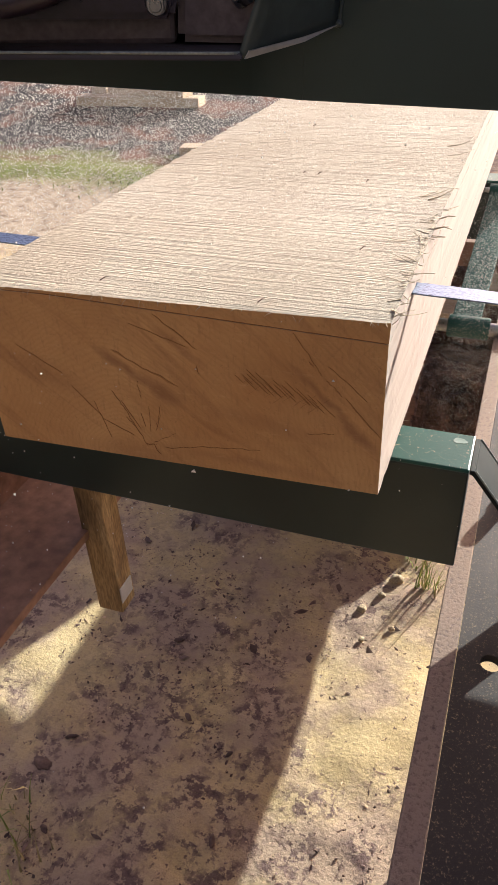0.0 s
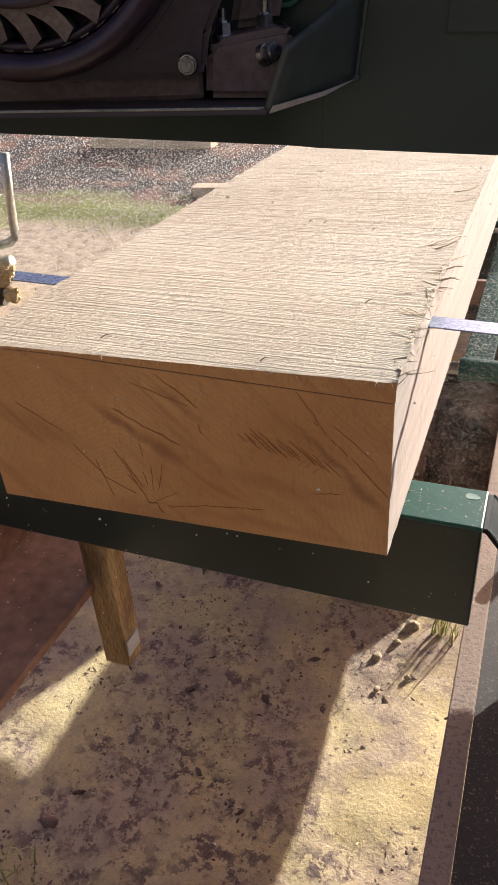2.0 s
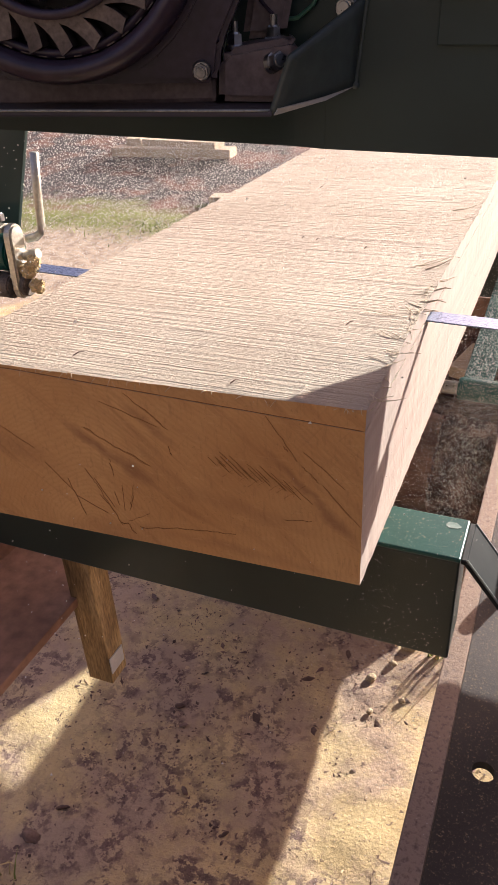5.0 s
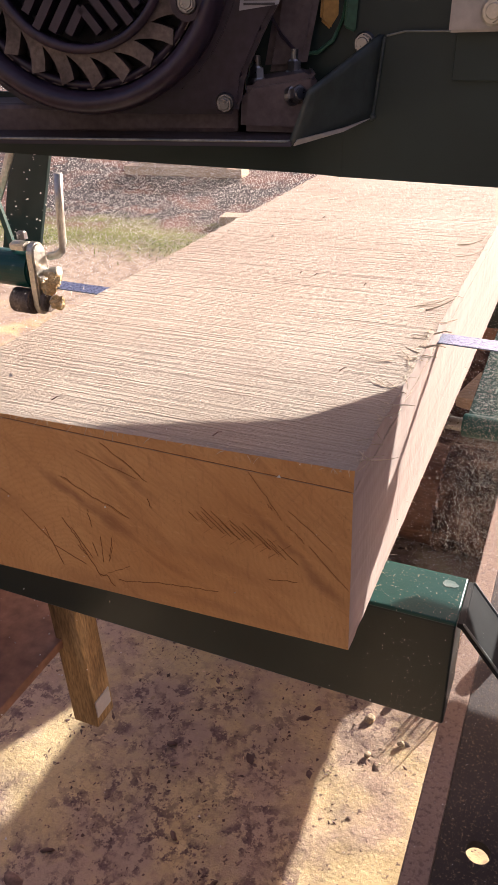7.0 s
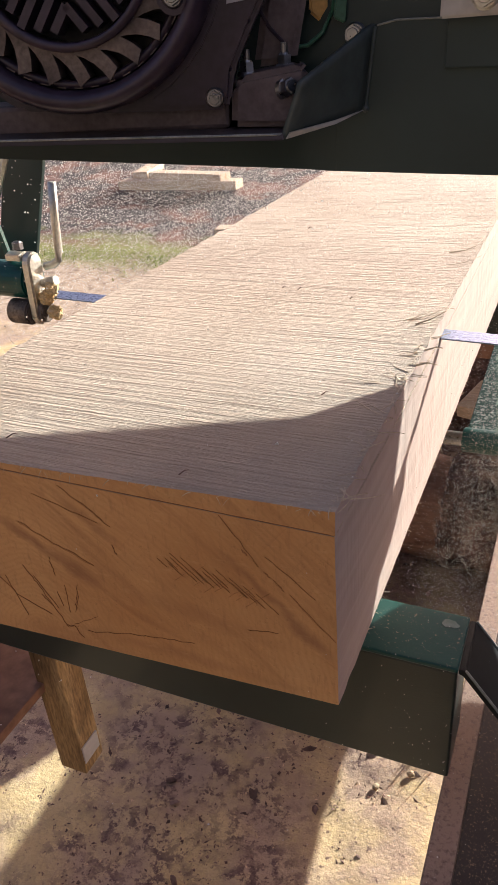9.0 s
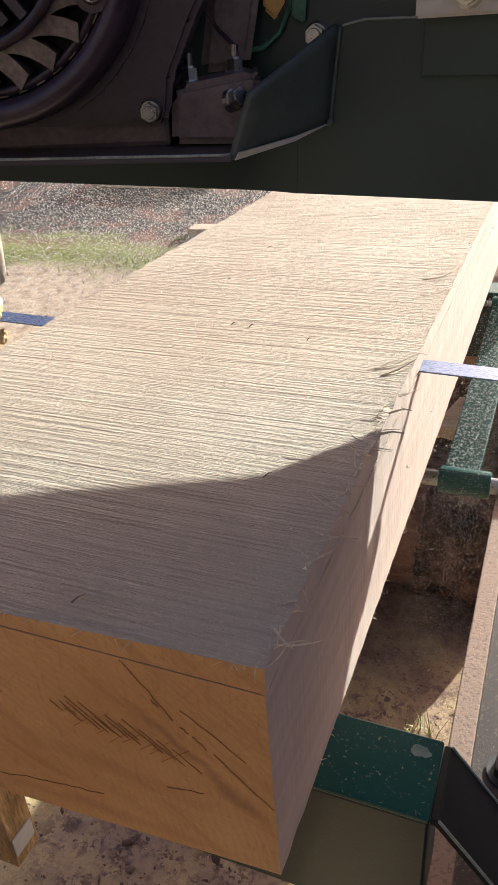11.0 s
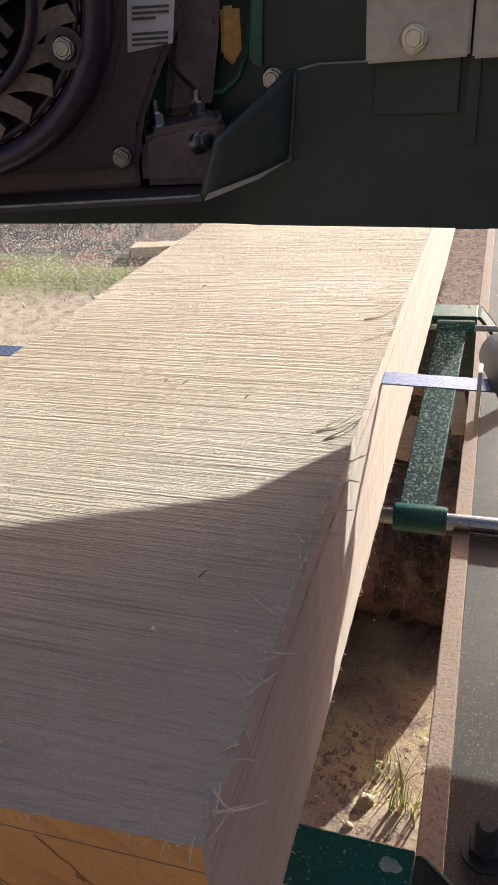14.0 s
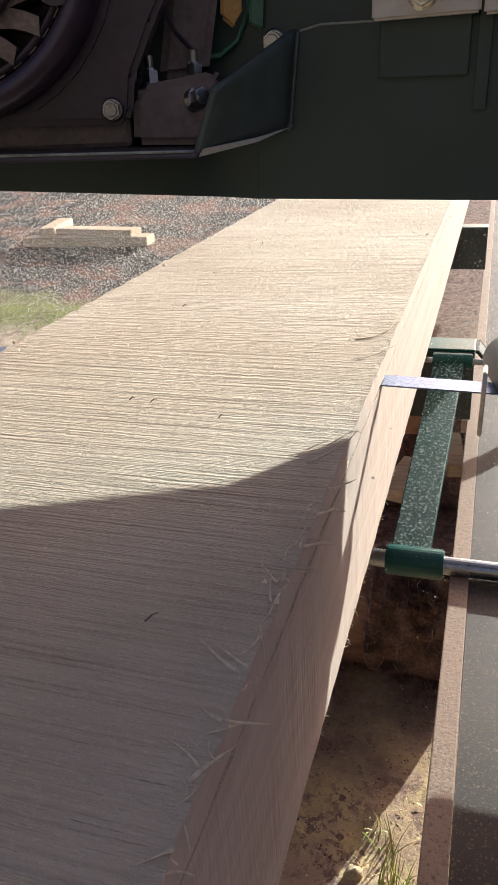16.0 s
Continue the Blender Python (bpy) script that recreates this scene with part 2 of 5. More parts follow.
def ground_material():
    """Sandy soil under sawdust; turf and dark gravel further off."""
    m, nt, bsdf, vec = blank("sawdust_soil")
    big = noise_node(nt, vec, 3.2, 6, 0.6)
    mid = noise_node(nt, vec, 19.0, 7, 0.7)
    fine = noise_node(nt, vec, 160.0, 4, 0.7)
    dust = mixnode(nt, (0.60, 0.445, 0.226), (0.70, 0.540, 0.288), remap(nt, mid, 0.35, 0.65))
    dust = mixnode(nt, dust, (0.38, 0.250, 0.170), remap(nt, fine, 0.50, 0.70, 0.0, 0.6))
    film = noise_node(nt, vec, 6.5, 5, 0.6)
    dust = mixnode(nt, dust, (0.43, 0.307, 0.236), remap(nt, film, 0.41, 0.58, 0.0, 0.80))
    soil = mixnode(nt, (0.105, 0.066, 0.062), (0.22, 0.142, 0.126), remap(nt, fine, 0.35, 0.65))
    crumb = noise_node(nt, vec, 44.0, 7, 0.74)
    spots = nt.nodes.new("ShaderNodeMath")
    spots.operation = "MULTIPLY"
    nt.links.new(remap(nt, crumb, 0.488, 0.525, 0.0, 0.92), spots.inputs[0])
    nt.links.new(remap(nt, mid, 0.42, 0.56, 0.10, 1.0), spots.inputs[1])
    patch = mixnode(nt, dust, soil, spots.outputs[0])
    speck = noise_node(nt, vec, 95.0, 3, 0.6)
    near = mixnode(nt, dust, patch, remap(nt, big, 0.37, 0.50))
    near = mixnode(nt, near, (0.13, 0.080, 0.070), remap(nt, speck, 0.645, 0.68, 0.0, 0.85))
    sep = nt.nodes.new("ShaderNodeSeparateXYZ")
    nt.links.new(vec, sep.inputs[0])
    edge = nt.nodes.new("ShaderNodeMath")
    edge.operation = "MULTIPLY_ADD"
    edge.inputs[1].default_value = 1.2
    nt.links.new(big, edge.inputs[0])
    nt.links.new(sep.outputs["Y"], edge.inputs[2])
    sand = mixnode(nt, (0.22, 0.160, 0.115), (0.46, 0.365, 0.270), remap(nt, mid, 0.36, 0.56))
    out = mixnode(nt, near, sand, remap(nt, edge.outputs[0], 2.2, 2.9))
    turf = nt.nodes.new("ShaderNodeMath")
    turf.operation = "MULTIPLY"
    nt.links.new(remap(nt, edge.outputs[0], 3.45, 3.65), turf.inputs[0])
    nt.links.new(remap(nt, mid, 0.38, 0.55, 0.35, 0.95), turf.inputs[1])
    out = mixnode(nt, out, (0.21, 0.235, 0.065), turf.outputs[0])
    pebble = noise_node(nt, vec, 48.0, 3, 0.75)
    gravel = mixnode(nt, (0.022, 0.020, 0.021), (0.115, 0.105, 0.100), remap(nt, pebble, 0.42, 0.60))
    gravel = mixnode(nt, gravel, (0.50, 0.47, 0.44), remap(nt, pebble, 0.62, 0.72, 0.0, 0.8))
    gravel = mixnode(nt, gravel, (0.24, 0.125, 0.092), remap(nt, big, 0.47, 0.60, 0.0, 0.75))
    out = mixnode(nt, out, gravel, remap(nt, edge.outputs[0], 3.9, 4.15))
    side = nt.nodes.new("ShaderNodeMath")
    side.operation = "MULTIPLY"
    nt.links.new(remap(nt, sep.outputs["X"], -0.75, -0.25, 0.0, 0.92), side.inputs[0])
    nt.links.new(remap(nt, edge.outputs[0], 1.20, 1.62), side.inputs[1])
    bark = mixnode(nt, (0.10, 0.050, 0.040), (0.30, 0.185, 0.140), remap(nt, crumb, 0.42, 0.58))
    out = mixnode(nt, out, bark, side.outputs[0])
    nt.links.new(out, bsdf.inputs["Base Color"])
    bsdf.inputs["Roughness"].default_value = 0.95
    bsdf.inputs["Specular IOR Level"].default_value = 0.2
    bump_node(nt, bsdf, mid, 0.004)
    bump_node(nt, bsdf, fine, 0.0016)
    return m


def dusted(name, base, dust, amount, rough=0.4, metal=0.0, scale=40.0, flake=0.0008, coat=0.0):
    """Paint or steel with sawdust lying on the faces that look up."""
    m, nt, bsdf, vec = blank(name)
    n1 = noise_node(nt, vec, scale, 6, 0.7)
    n2 = noise_node(nt, vec, 7.0, 4)
    wear = mixnode(nt, base, tuple(c * 0.62 for c in base), remap(nt, n2, 0.35, 0.65))
    g = nt.nodes.new("ShaderNodeNewGeometry")
    sep = nt.nodes.new("ShaderNodeSeparateXYZ")
    nt.links.new(g.outputs["True Normal"], sep.inputs[0])
    up = remap(nt, sep.outputs["Z"], 0.6, 0.95)
    f = nt.nodes.new("ShaderNodeMath")
    f.operation = "MULTIPLY"
    nt.links.new(up, f.inputs[0])
    nt.links.new(remap(nt, n1, 0.60 - 0.3 * amount, 0.72 - 0.25 * amount), f.inputs[1])
    col = mixnode(nt, wear, dust, f.outputs[0])
    nt.links.new(col, bsdf.inputs["Base Color"])
    nt.links.new(remap(nt, f.outputs[0], 0, 1, rough, 0.95), bsdf.inputs["Roughness"])
    nt.links.new(remap(nt, f.outputs[0], 0, 1, metal, 0.0), bsdf.inputs["Metallic"])
    bsdf.inputs["Coat Weight"].default_value = coat
    if flake:
        bump_node(nt, bsdf, n1, flake)
    return m


DUST = (0.62, 0.46, 0.31)
M_TOP, M_SIDE, M_END = sawn_top_material(), sawn_side_material(), end_grain_material()
M_GROUND = ground_material()
M_FRESH = material("fresh_splinter", [(0.56, 0.45, 0.31), (0.69, 0.58, 0.42)], 0.85, scale=40, bump=0.0003)
M_DARKWOOD = material("dark_check", [(0.25, 0.108, 0.040), (0.34, 0.152, 0.055)], 0.9, scale=60)
M_SCRATCH = material("scratched_end", [(0.40, 0.185, 0.064), (0.54, 0.270, 0.092)], 0.8, scale=120, fine=0.3)
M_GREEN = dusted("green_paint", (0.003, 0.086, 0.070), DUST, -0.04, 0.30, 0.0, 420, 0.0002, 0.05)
M_BUNK = dusted("dull_green_paint", (0.021, 0.037, 0.031), DUST, 0.02, 0.38, 0.0, 420, 0.0003, 0.1)
M_DKGREEN = dusted("dark_green_paint", (0.030, 0.054, 0.049), DUST, 0.0, 0.42, 0.0, 70, 0.0002, 0.1)
M_HAMMER = dusted("hammered_green_paint", (0.006, 0.062, 0.050), (0.46, 0.62, 0.55), 0.26, 0.5, 0.0, 300, 0.0016, 0.0)
M_STEEL = material("bright_steel", [(0.28, 0.28, 0.29), (0.42, 0.42, 0.42)], 0.30, 1.0, scale=30, bump=0.0001, fine=0.15)
M_BLADE = material("band_steel", [(0.15, 0.21, 0.33), (0.23, 0.30, 0.43)], 0.28, 1.0, scale=20, stretch=(1, 12, 1), fine=0.15)
M_ZINC = material("zinc_plate", [(0.60, 0.57, 0.48), (0.74, 0.71, 0.62)], 0.42, 0.85, scale=35, bump=0.0001, fine=0.2)
M_RAIL = dusted("black_steel_rail", (0.066, 0.054, 0.049), (0.30, 0.215, 0.14), 0.12, 0.58, 0.1, 520, 0.0004)
M_FLANGE = dusted("dusty_flange", (0.17, 0.100, 0.078), (0.30, 0.210, 0.158), 0.9, 0.6, 0.1, 260, 0.0012)
M_BLACK = material("black_plastic", [(0.030, 0.020, 0.034), (0.055, 0.038, 0.058)], 0.34, 0.0, scale=25, bump=0.0001, fine=0.3)
M_ENGINE = material("engine_casting", [(0.115, 0.088, 0.094), (0.185, 0.146, 0.150)], 0.45, 0.2, scale=30, bump=0.0003, fine=0.3)
M_DUSTFAN = material("dusty_vent", [(0.065, 0.052, 0.054), (0.20, 0.165, 0.155)], 0.36, 0.5, scale=45, fine=0.4)
M_WHITE = material("cream_paint", [(0.46, 0.43, 0.37), (0.56, 0.53, 0.46)], 0.45, 0.0, scale=18, bump=0.0001, fine=0.15)
M_SCUFF = material("scuffed_paint", [(0.09, 0.17, 0.14), (0.24, 0.31, 0.27)], 0.7, scale=120)
M_LABEL = material("label_paper", [(0.46, 0.46, 0.48), (0.55, 0.55, 0.56)], 0.5, scale=30, fine=0.08)
M_PRINT = material("label_print", [(0.05, 0.05, 0.055), (0.10, 0.10, 0.10)], 0.6, scale=30)
M_MATTE = material("matte_black_paint", [(0.012, 0.014, 0.013), (0.026, 0.028, 0.026)], 0.62, scale=40, fine=0.3)
M_MATTE.node_tree.nodes["Principled BSDF"].inputs["Specular IOR Level"].default_value = 0.2
M_GUSSET = material("grey_green_paint", [(0.060, 0.078, 0.072), (0.088, 0.110, 0.102)], 0.5, scale=14, fine=0.25)
M_DECK = dusted("grimy_deck_paint", (0.080, 0.062, 0.068), (0.18, 0.14, 0.12), 0.10, 0.45, 0.0, 90, 0.0002)
# pale strip colour; on deck and bunk gusset it paints in edge light
M_EDGE = material("pale_edge_strip", [(0.20, 0.23, 0.20), (0.42, 0.44, 0.39)], 0.5, 0.3, scale=80)
M_YELLOWCHIP = material("damp_sawdust", [(0.72, 0.52, 0.24), (0.86, 0.68, 0.38)], 0.9, scale=60, fine=0.4, bump=0.0006)
M_WIRE = material("green_wire", [(0.03, 0.12, 0.07), (0.05, 0.17, 0.10)], 0.4, scale=30)
M_AMBER = material("amber_plastic", [(0.55, 0.30, 0.07), (0.70, 0.42, 0.12)], 0.4, scale=30)
M_POST = material("weathered_pine", [(0.13, 0.080, 0.038), (0.34, 0.22, 0.095), (0.50, 0.35, 0.17)], 0.85, scale=9, stretch=(5, 5, 0.9), bump=0.0008, fine=0.5)
M_RUST = material("rusty_steel", [(0.28, 0.145, 0.090), (0.46, 0.265, 0.175)], 0.8, scale=7, bump=0.0005, fine=0.35)
M_LOG = material("log_bark", [(0.040, 0.024, 0.021), (0.13, 0.070, 0.052), (0.25, 0.145, 0.105)], 0.9, scale=22, bump=0.004, bump_scale=120, fine=0.5)
M_PEELED = material("peeled_wood", [(0.17, 0.082, 0.050), (0.27, 0.140, 0.090), (0.33, 0.185, 0.125)], 0.8, scale=8, stretch=(0.6, 2, 2), bump=0.001, fine=0.3)
M_FRINGE = material("bark_fringe", [(0.16, 0.105, 0.080), (0.34, 0.24, 0.19)], 0.9, scale=30, random_tone=0.4)
M_BARK = material("bark_chip", [(0.105, 0.062, 0.050), (0.24, 0.150, 0.110)], 0.95, scale=30, random_tone=0.5)
M_CLOD = material("dry_clod", [(0.42, 0.31, 0.19), (0.60, 0.46, 0.29)], 0.95, scale=60, bump=0.001, fine=0.4)
M_CHIP = material("pale_chip", [(0.50, 0.35, 0.20), (0.70, 0.52, 0.32)], 0.9, scale=30, random_tone=0.3)
M_MOTE = material("pale_sawdust", [(0.80, 0.75, 0.67), (0.88, 0.85, 0.79)], 0.9, scale=30)
mote_nt = M_MOTE.node_tree
thin, both = mote_nt.nodes.new("ShaderNodeBsdfTranslucent"), mote_nt.nodes.new("ShaderNodeMixShader")
thin.inputs[0].default_value = (0.95, 0.92, 0.87, 1)
both.inputs[0].default_value = 0.6
mote_nt.links.new(mote_nt.nodes["Principled BSDF"].outputs[0], both.inputs[1])
mote_nt.links.new(thin.outputs[0], both.inputs[2])
mote_nt.links.new(both.outputs[0], mote_nt.nodes["Material Output"].inputs[0])
M_GRASS = material("grass_blade", [(0.15, 0.21, 0.030), (0.31, 0.34, 0.075)], 0.6, scale=6, random_tone=0.45)
M_STRAW = material("dry_stem", [(0.36, 0.28, 0.12), (0.52, 0.42, 0.20)], 0.8, scale=10, random_tone=0.3)
M_STONE = material("grey_stone", [(0.17, 0.155, 0.15), (0.44, 0.41, 0.40)], 0.9, scale=12, random_tone=0.6, bump=0.002)
M_TIMBER = material("stacked_timber", [(0.46, 0.33, 0.21), (0.66, 0.52, 0.36)], 0.8, scale=6, stretch=(0.6, 4, 4), bump=0.0005)
# for the unseen walls added to block skylight
M_BLOCKER = material("dark_blocker", [(0.055, 0.046, 0.040), (0.095, 0.080, 0.068)], 0.85, scale=3, stretch=(6, 6, 0.5), bump=0.002)
M_GRIME = material("grimy_dusted_steel", [(0.055, 0.046, 0.042), (0.16, 0.13, 0.105), (0.34, 0.28, 0.20)], 0.75, 0.1, scale=55, bump=0.0006, fine=0.5)
M_RUBBER = material("roller_steel", [(0.018, 0.019, 0.022), (0.040, 0.041, 0.046)], 0.55, 0.1, scale=30)
for dull, level in ((M_HAMMER, 0.12), (M_GREEN, 0.34), (M_DKGREEN, 0.35), (M_RAIL, 0.16)):
    dull.node_tree.nodes["Principled BSDF"].inputs["Specular IOR Level"].default_value = level


# ---- mesh helpers
def finish(name, bm, mat, parent=None, label="", smooth=False):
    me = bpy.data.meshes.new(name)
    bmesh.ops.transform(bm, matrix=Matrix.Scale(U, 4), verts=bm.verts)
    bm.normal_update()
    bm.to_mesh(me)
    bm.free()
    for mm in (mat if isinstance(mat, (list, tuple)) else [mat]):
        me.materials.append(mm)
    if smooth:
        for p in me.polygons:
            p.use_smooth = True
    ob = new(name, me)
    if parent:
        ob.parent = parent
    if label:
        ob["label"] = label
    return ob


def part(name, bm, mat, parent, label="", smooth=False):
    return finish(name, bm, mat, parent, label, smooth)


def thing(name, label, category, group="", kind="", at=None):
    ob = tagged(new(name), label, category, group, kind)
    if at is not None:
        ob.matrix_basis = at
    return ob


def box(bm, x0, x1, y0, y1, z0, z1, bevel=0.0, m=None, seg=2):
    r = bmesh.ops.create_cube(bm, size=1.0, matrix=Matrix.Translation(((x0 + x1) / 2, (y0 + y1) / 2, (z0 + z1) / 2)) @ Matrix.Diagonal((x1 - x0, y1 - y0, z1 - z0, 1)))
    vs = r["verts"]
    if bevel:
        es = {e for v in vs for e in v.link_edges}
        rb = bmesh.ops.bevel(bm, geom=list(es), offset=bevel, segments=seg, affect="EDGES", profile=0.5)
        vs = list({v for f in rb["faces"] for v in f.verts} | {v for v in vs if v.is_valid})
    if m is not None:
        bmesh.ops.transform(bm, matrix=m, verts=vs)
    return vs


def cyl(bm, a, b, r, seg=20, r2=None, bevel=0.0):
    a, b = Vector(a), Vector(b)
    d = b - a
    m = Matrix.Translation((a + b) / 2) @ d.to_track_quat("Z", "Y").to_matrix().to_4x4()
    res = bmesh.ops.create_cone(bm, cap_ends=True, segments=seg, radius1=r, radius2=r if r2 is None else r2, depth=d.length, matrix=m)
    if bevel:
        es = {e for v in res["verts"] for e in v.link_edges if len([f for f in e.link_faces if len(f.verts) > 4]) == 1}
        bmesh.ops.bevel(bm, geom=list(es), offset=bevel, segments=2, affect="EDGES")
    return res["verts"]


def prism(bm, pts, axis, a, b, bevel=0.0):
    """A plate: polygon pts in the two other axes, from a to b along axis."""
    def put(p, w):
        return {"x": (w, p[0], p[1]), "y": (p[0], w, p[1]), "z": (p[0], p[1], w)}[axis]
    lo = [bm.verts.new(put(p, a)) for p in pts]
    hi = [bm.verts.new(put(p, b)) for p in pts]
    fs = [bm.faces.new(lo), bm.faces.new(hi[::-1])]
    n = len(pts)
    for i in range(n):
        fs.append(bm.faces.new((lo[i], hi[i], hi[(i + 1) % n], lo[(i + 1) % n])))
    bmesh.ops.recalc_face_normals(bm, faces=fs)
    if bevel:
        bmesh.ops.bevel(bm, geom=list({e for f in fs for e in f.edges}), offset=bevel, segments=2, affect="EDGES")


def tube(bm, pts, r, seg=8, taper=1.0):
    """A round bar through points."""
    pts = [Vector(p) for p in pts]
    rings = []
    for i, p in enumerate(pts):
        d = (pts[min(i + 1, len(pts) - 1)] - pts[max(i - 1, 0)]).normalized()
        side = d.cross(Vector((0.3, 0.2, 1))).normalized()
        upv = side.cross(d)
        rr = r * (1 + (taper - 1) * i / (len(pts) - 1))
        rings.append([bm.verts.new(p + rr * (math.cos(k / seg * math.tau) * side + math.sin(k / seg * math.tau) * upv)) for k in range(seg)])
    for u, v in zip(rings, rings[1:]):
        for k in range(seg):
            bm.faces.new((u[k], u[(k + 1) % seg], v[(k + 1) % seg], v[k]))
    bm.faces.new(rings[0][::-1])
    bm.faces.new(rings[-1])
    bmesh.ops.recalc_face_normals(bm, faces=bm.faces)


def B():
    return bmesh.new()


# ---- ground: one sheet to the horizon, finer near the mill
def spaced(lo, a, b, hi, step, far):
    mid = list(np.arange(a, b + 1e-6, step))
    left = [a - (a - lo) * (k / far) ** 3 for k in range(far, 0, -1)]
    right = [b + (hi - b) * (k / far) ** 3 for k in range(1, far + 1)]
    return left + mid + right


def make_ground():
    xs, ys = spaced(-400, -1.3, 0.6, 400, 0.02, 22), spaced(-400, -0.7, 1.9, 600, 0.02, 26)
    bm = B()
    rows = []
    for y in ys:
        row = []
        for x in xs:
            near = max(0.0, 1 - max(abs(x), abs(y - 0.6)) / 9.0)
            z = 0.010 * noise.noise((x * 5, y * 5, 0.3)) + 0.006 * noise.noise((x * 17, y * 17, 2.1)) + 0.003 * noise.noise((x * 45, y * 45, 5.0))
            bank = 0.30 * min(1.0, max(0.0, (y - 3.5) / 2.5)) if y < 40 else 0.30
            row.append(bm.verts.new((x, y, GROUND + z * near + bank)))
        rows.append(row)
    for r0, r1 in zip(rows, rows[1:]):
        for k in range(len(xs) - 1):
            bm.faces.new((r0[k], r0[k + 1], r1[k + 1], r1[k]))
    return tagged(finish("ground", bm, M_GROUND, smooth=True), "sandy soil covered with pale sawdust and bark bits", "ground", kind="structure")


make_ground()
# unseen wall, added to cut the skylight on faces turned this way
bm = B()
box(bm, -6.0, 6.0, -3.3, -3.2, GROUND - 0.05, 2.6)
tagged(finish("wall_rear_blocker", bm, M_BLOCKER), "plain dark unseen wall added behind the mill to block skylight", "wall", kind="structure")



# unseen low wall, added to hold light off the timber's right face
bm = B()
box(bm, 1.25, 1.30, -3.19, 1.8, GROUND - 0.05, 0.98)
tagged(finish("wall_side_blocker", bm, M_BLOCKER), "plain dark unseen wall added beside the mill to dim the timber's side", "wall", kind="structure")


# ---- the timber on the bed
def kerf_z(x, y=1.0):
    """The cut's height; it climbs a little towards the docked end, where the freed board has settled."""
    return min(KERF - TILT * x + max(0.0, 1 - y / 0.16) * (0.002 - 0.024 * x), TOP - 0.0028)


def gap(y):
    return 0.0005 + 0.0008 * min(1.0, max(0.0, y - 0.01) / 0.10)


def end_y(x, z):
    return 0.0025 + 0.045 * x + 0.033 * (TOP - z)


def saw_marks(x, y):
    """Ridges across the board left by the teeth, with torn fibres."""
    yy = y + 0.010 * x + 0.0002 * noise.noise((x * 5, y * 3, 4.0))
    rough = 0.55 + 0.75 * noise.noise((x * 3.0, y * 3.5, 8.0))
    ridge = noise.noise((x * 2.6, yy * 250, 0.0)) + 0.6 * noise.noise((x * 7, yy * 410, 3.0))
    return 0.00044 * max(0.22, rough) * ridge + 0.00005 * noise.noise((x * 60, y * 430, 6.0))


def long_block(name, parent, lower, upper, length, mats, label, seed, fuzz=0.0006, fine=False):
    """A sawn length from the docked end on, with slightly uneven arrises. mats: top, side, end."""
    bm = B()
    nx, rings = (84 if fine else 24), []
    ys = [0.0] + (list(np.arange(0.0012, 1.0, 0.0012)) + list(np.arange(1.0, 1.6, 0.004)) + list(np.arange(1.6, length, 0.06)) if fine else list(np.arange(0.006, 0.9, 0.006)) + list(np.arange(0.9, length, 0.06)))
    for j, y in enumerate(ys):
        ring = []
        def wob(k, w):
            return w * noise.noise((y * 60 + seed, k * 7.3, seed))
        for k in range(nx + 1):
            x = LEFT + (RIGHT - LEFT) * k / nx
            edge = fuzz * 1.6 if k in (0, nx) else fuzz * 0.25
            z = lower(x, y)
            ring.append(bm.verts.new((x + (wob(k, fuzz) if k in (0, nx) else 0), y + (end_y(x, z) if j == 0 else (end_y(x, z) * max(0, 1 - y / 0.06))), z + wob(k + 40, edge))))
        for k in range(nx, -1, -1):
            x = LEFT + (RIGHT - LEFT) * k / nx
            edge = fuzz * 1.6 if k in (0, nx) else fuzz * 0.4
            z = upper(x, y) + (saw_marks(x, y) if fine and y < 1.6 else 0.0)
            ring.append(bm.verts.new((x + (wob(k + 11, fuzz) if k in (0, nx) else 0), y + (end_y(x, z) if j == 0 else (end_y(x, z) * max(0, 1 - y / 0.06))), z + wob(k + 80, edge))))
        rings.append(ring)
    n = len(rings[0])
    for a, b in zip(rings, rings[1:]):
        for k in range(n):
            f = bm.faces.new((a[k], a[(k + 1) % n], b[(k + 1) % n], b[k]))
            f.material_index = 1 if k in (nx, n - 1) else 0
    for k in range(nx):
        for ring, flip in ((rings[0], False), (rings[-1], True)):
            q = (ring[k], ring[k + 1], ring[n - 2 - k], ring[n - 1 - k])
            f = bm.faces.new(q if flip else q[::-1])
            f.material_index = 2
    bmesh.ops.recalc_face_normals(bm, faces=bm.faces)
    return part(name, bm, mats, parent, label)


LENGTH = 3.0
timber = thing("timber_cant", "freshly sawn pale timber cant with orange end grain on bunks", "timber")
long_block("cant_body", timber, lambda x, y: BUNK, lambda x, y: kerf_z(x, y) - gap(y), LENGTH, [M_TOP, M_SIDE, M_END], "squared timber with knots and drying checks in its orange end", 3.0)
long_block("top_board", timber, lambda x, y: kerf_z(x, y) + gap(y), lambda x, y: TOP, LENGTH, [M_TOP, M_SIDE, M_END], "thin tapering board with furry saw marks, part cut free", 9.0, fuzz=0.0011, fine=True)


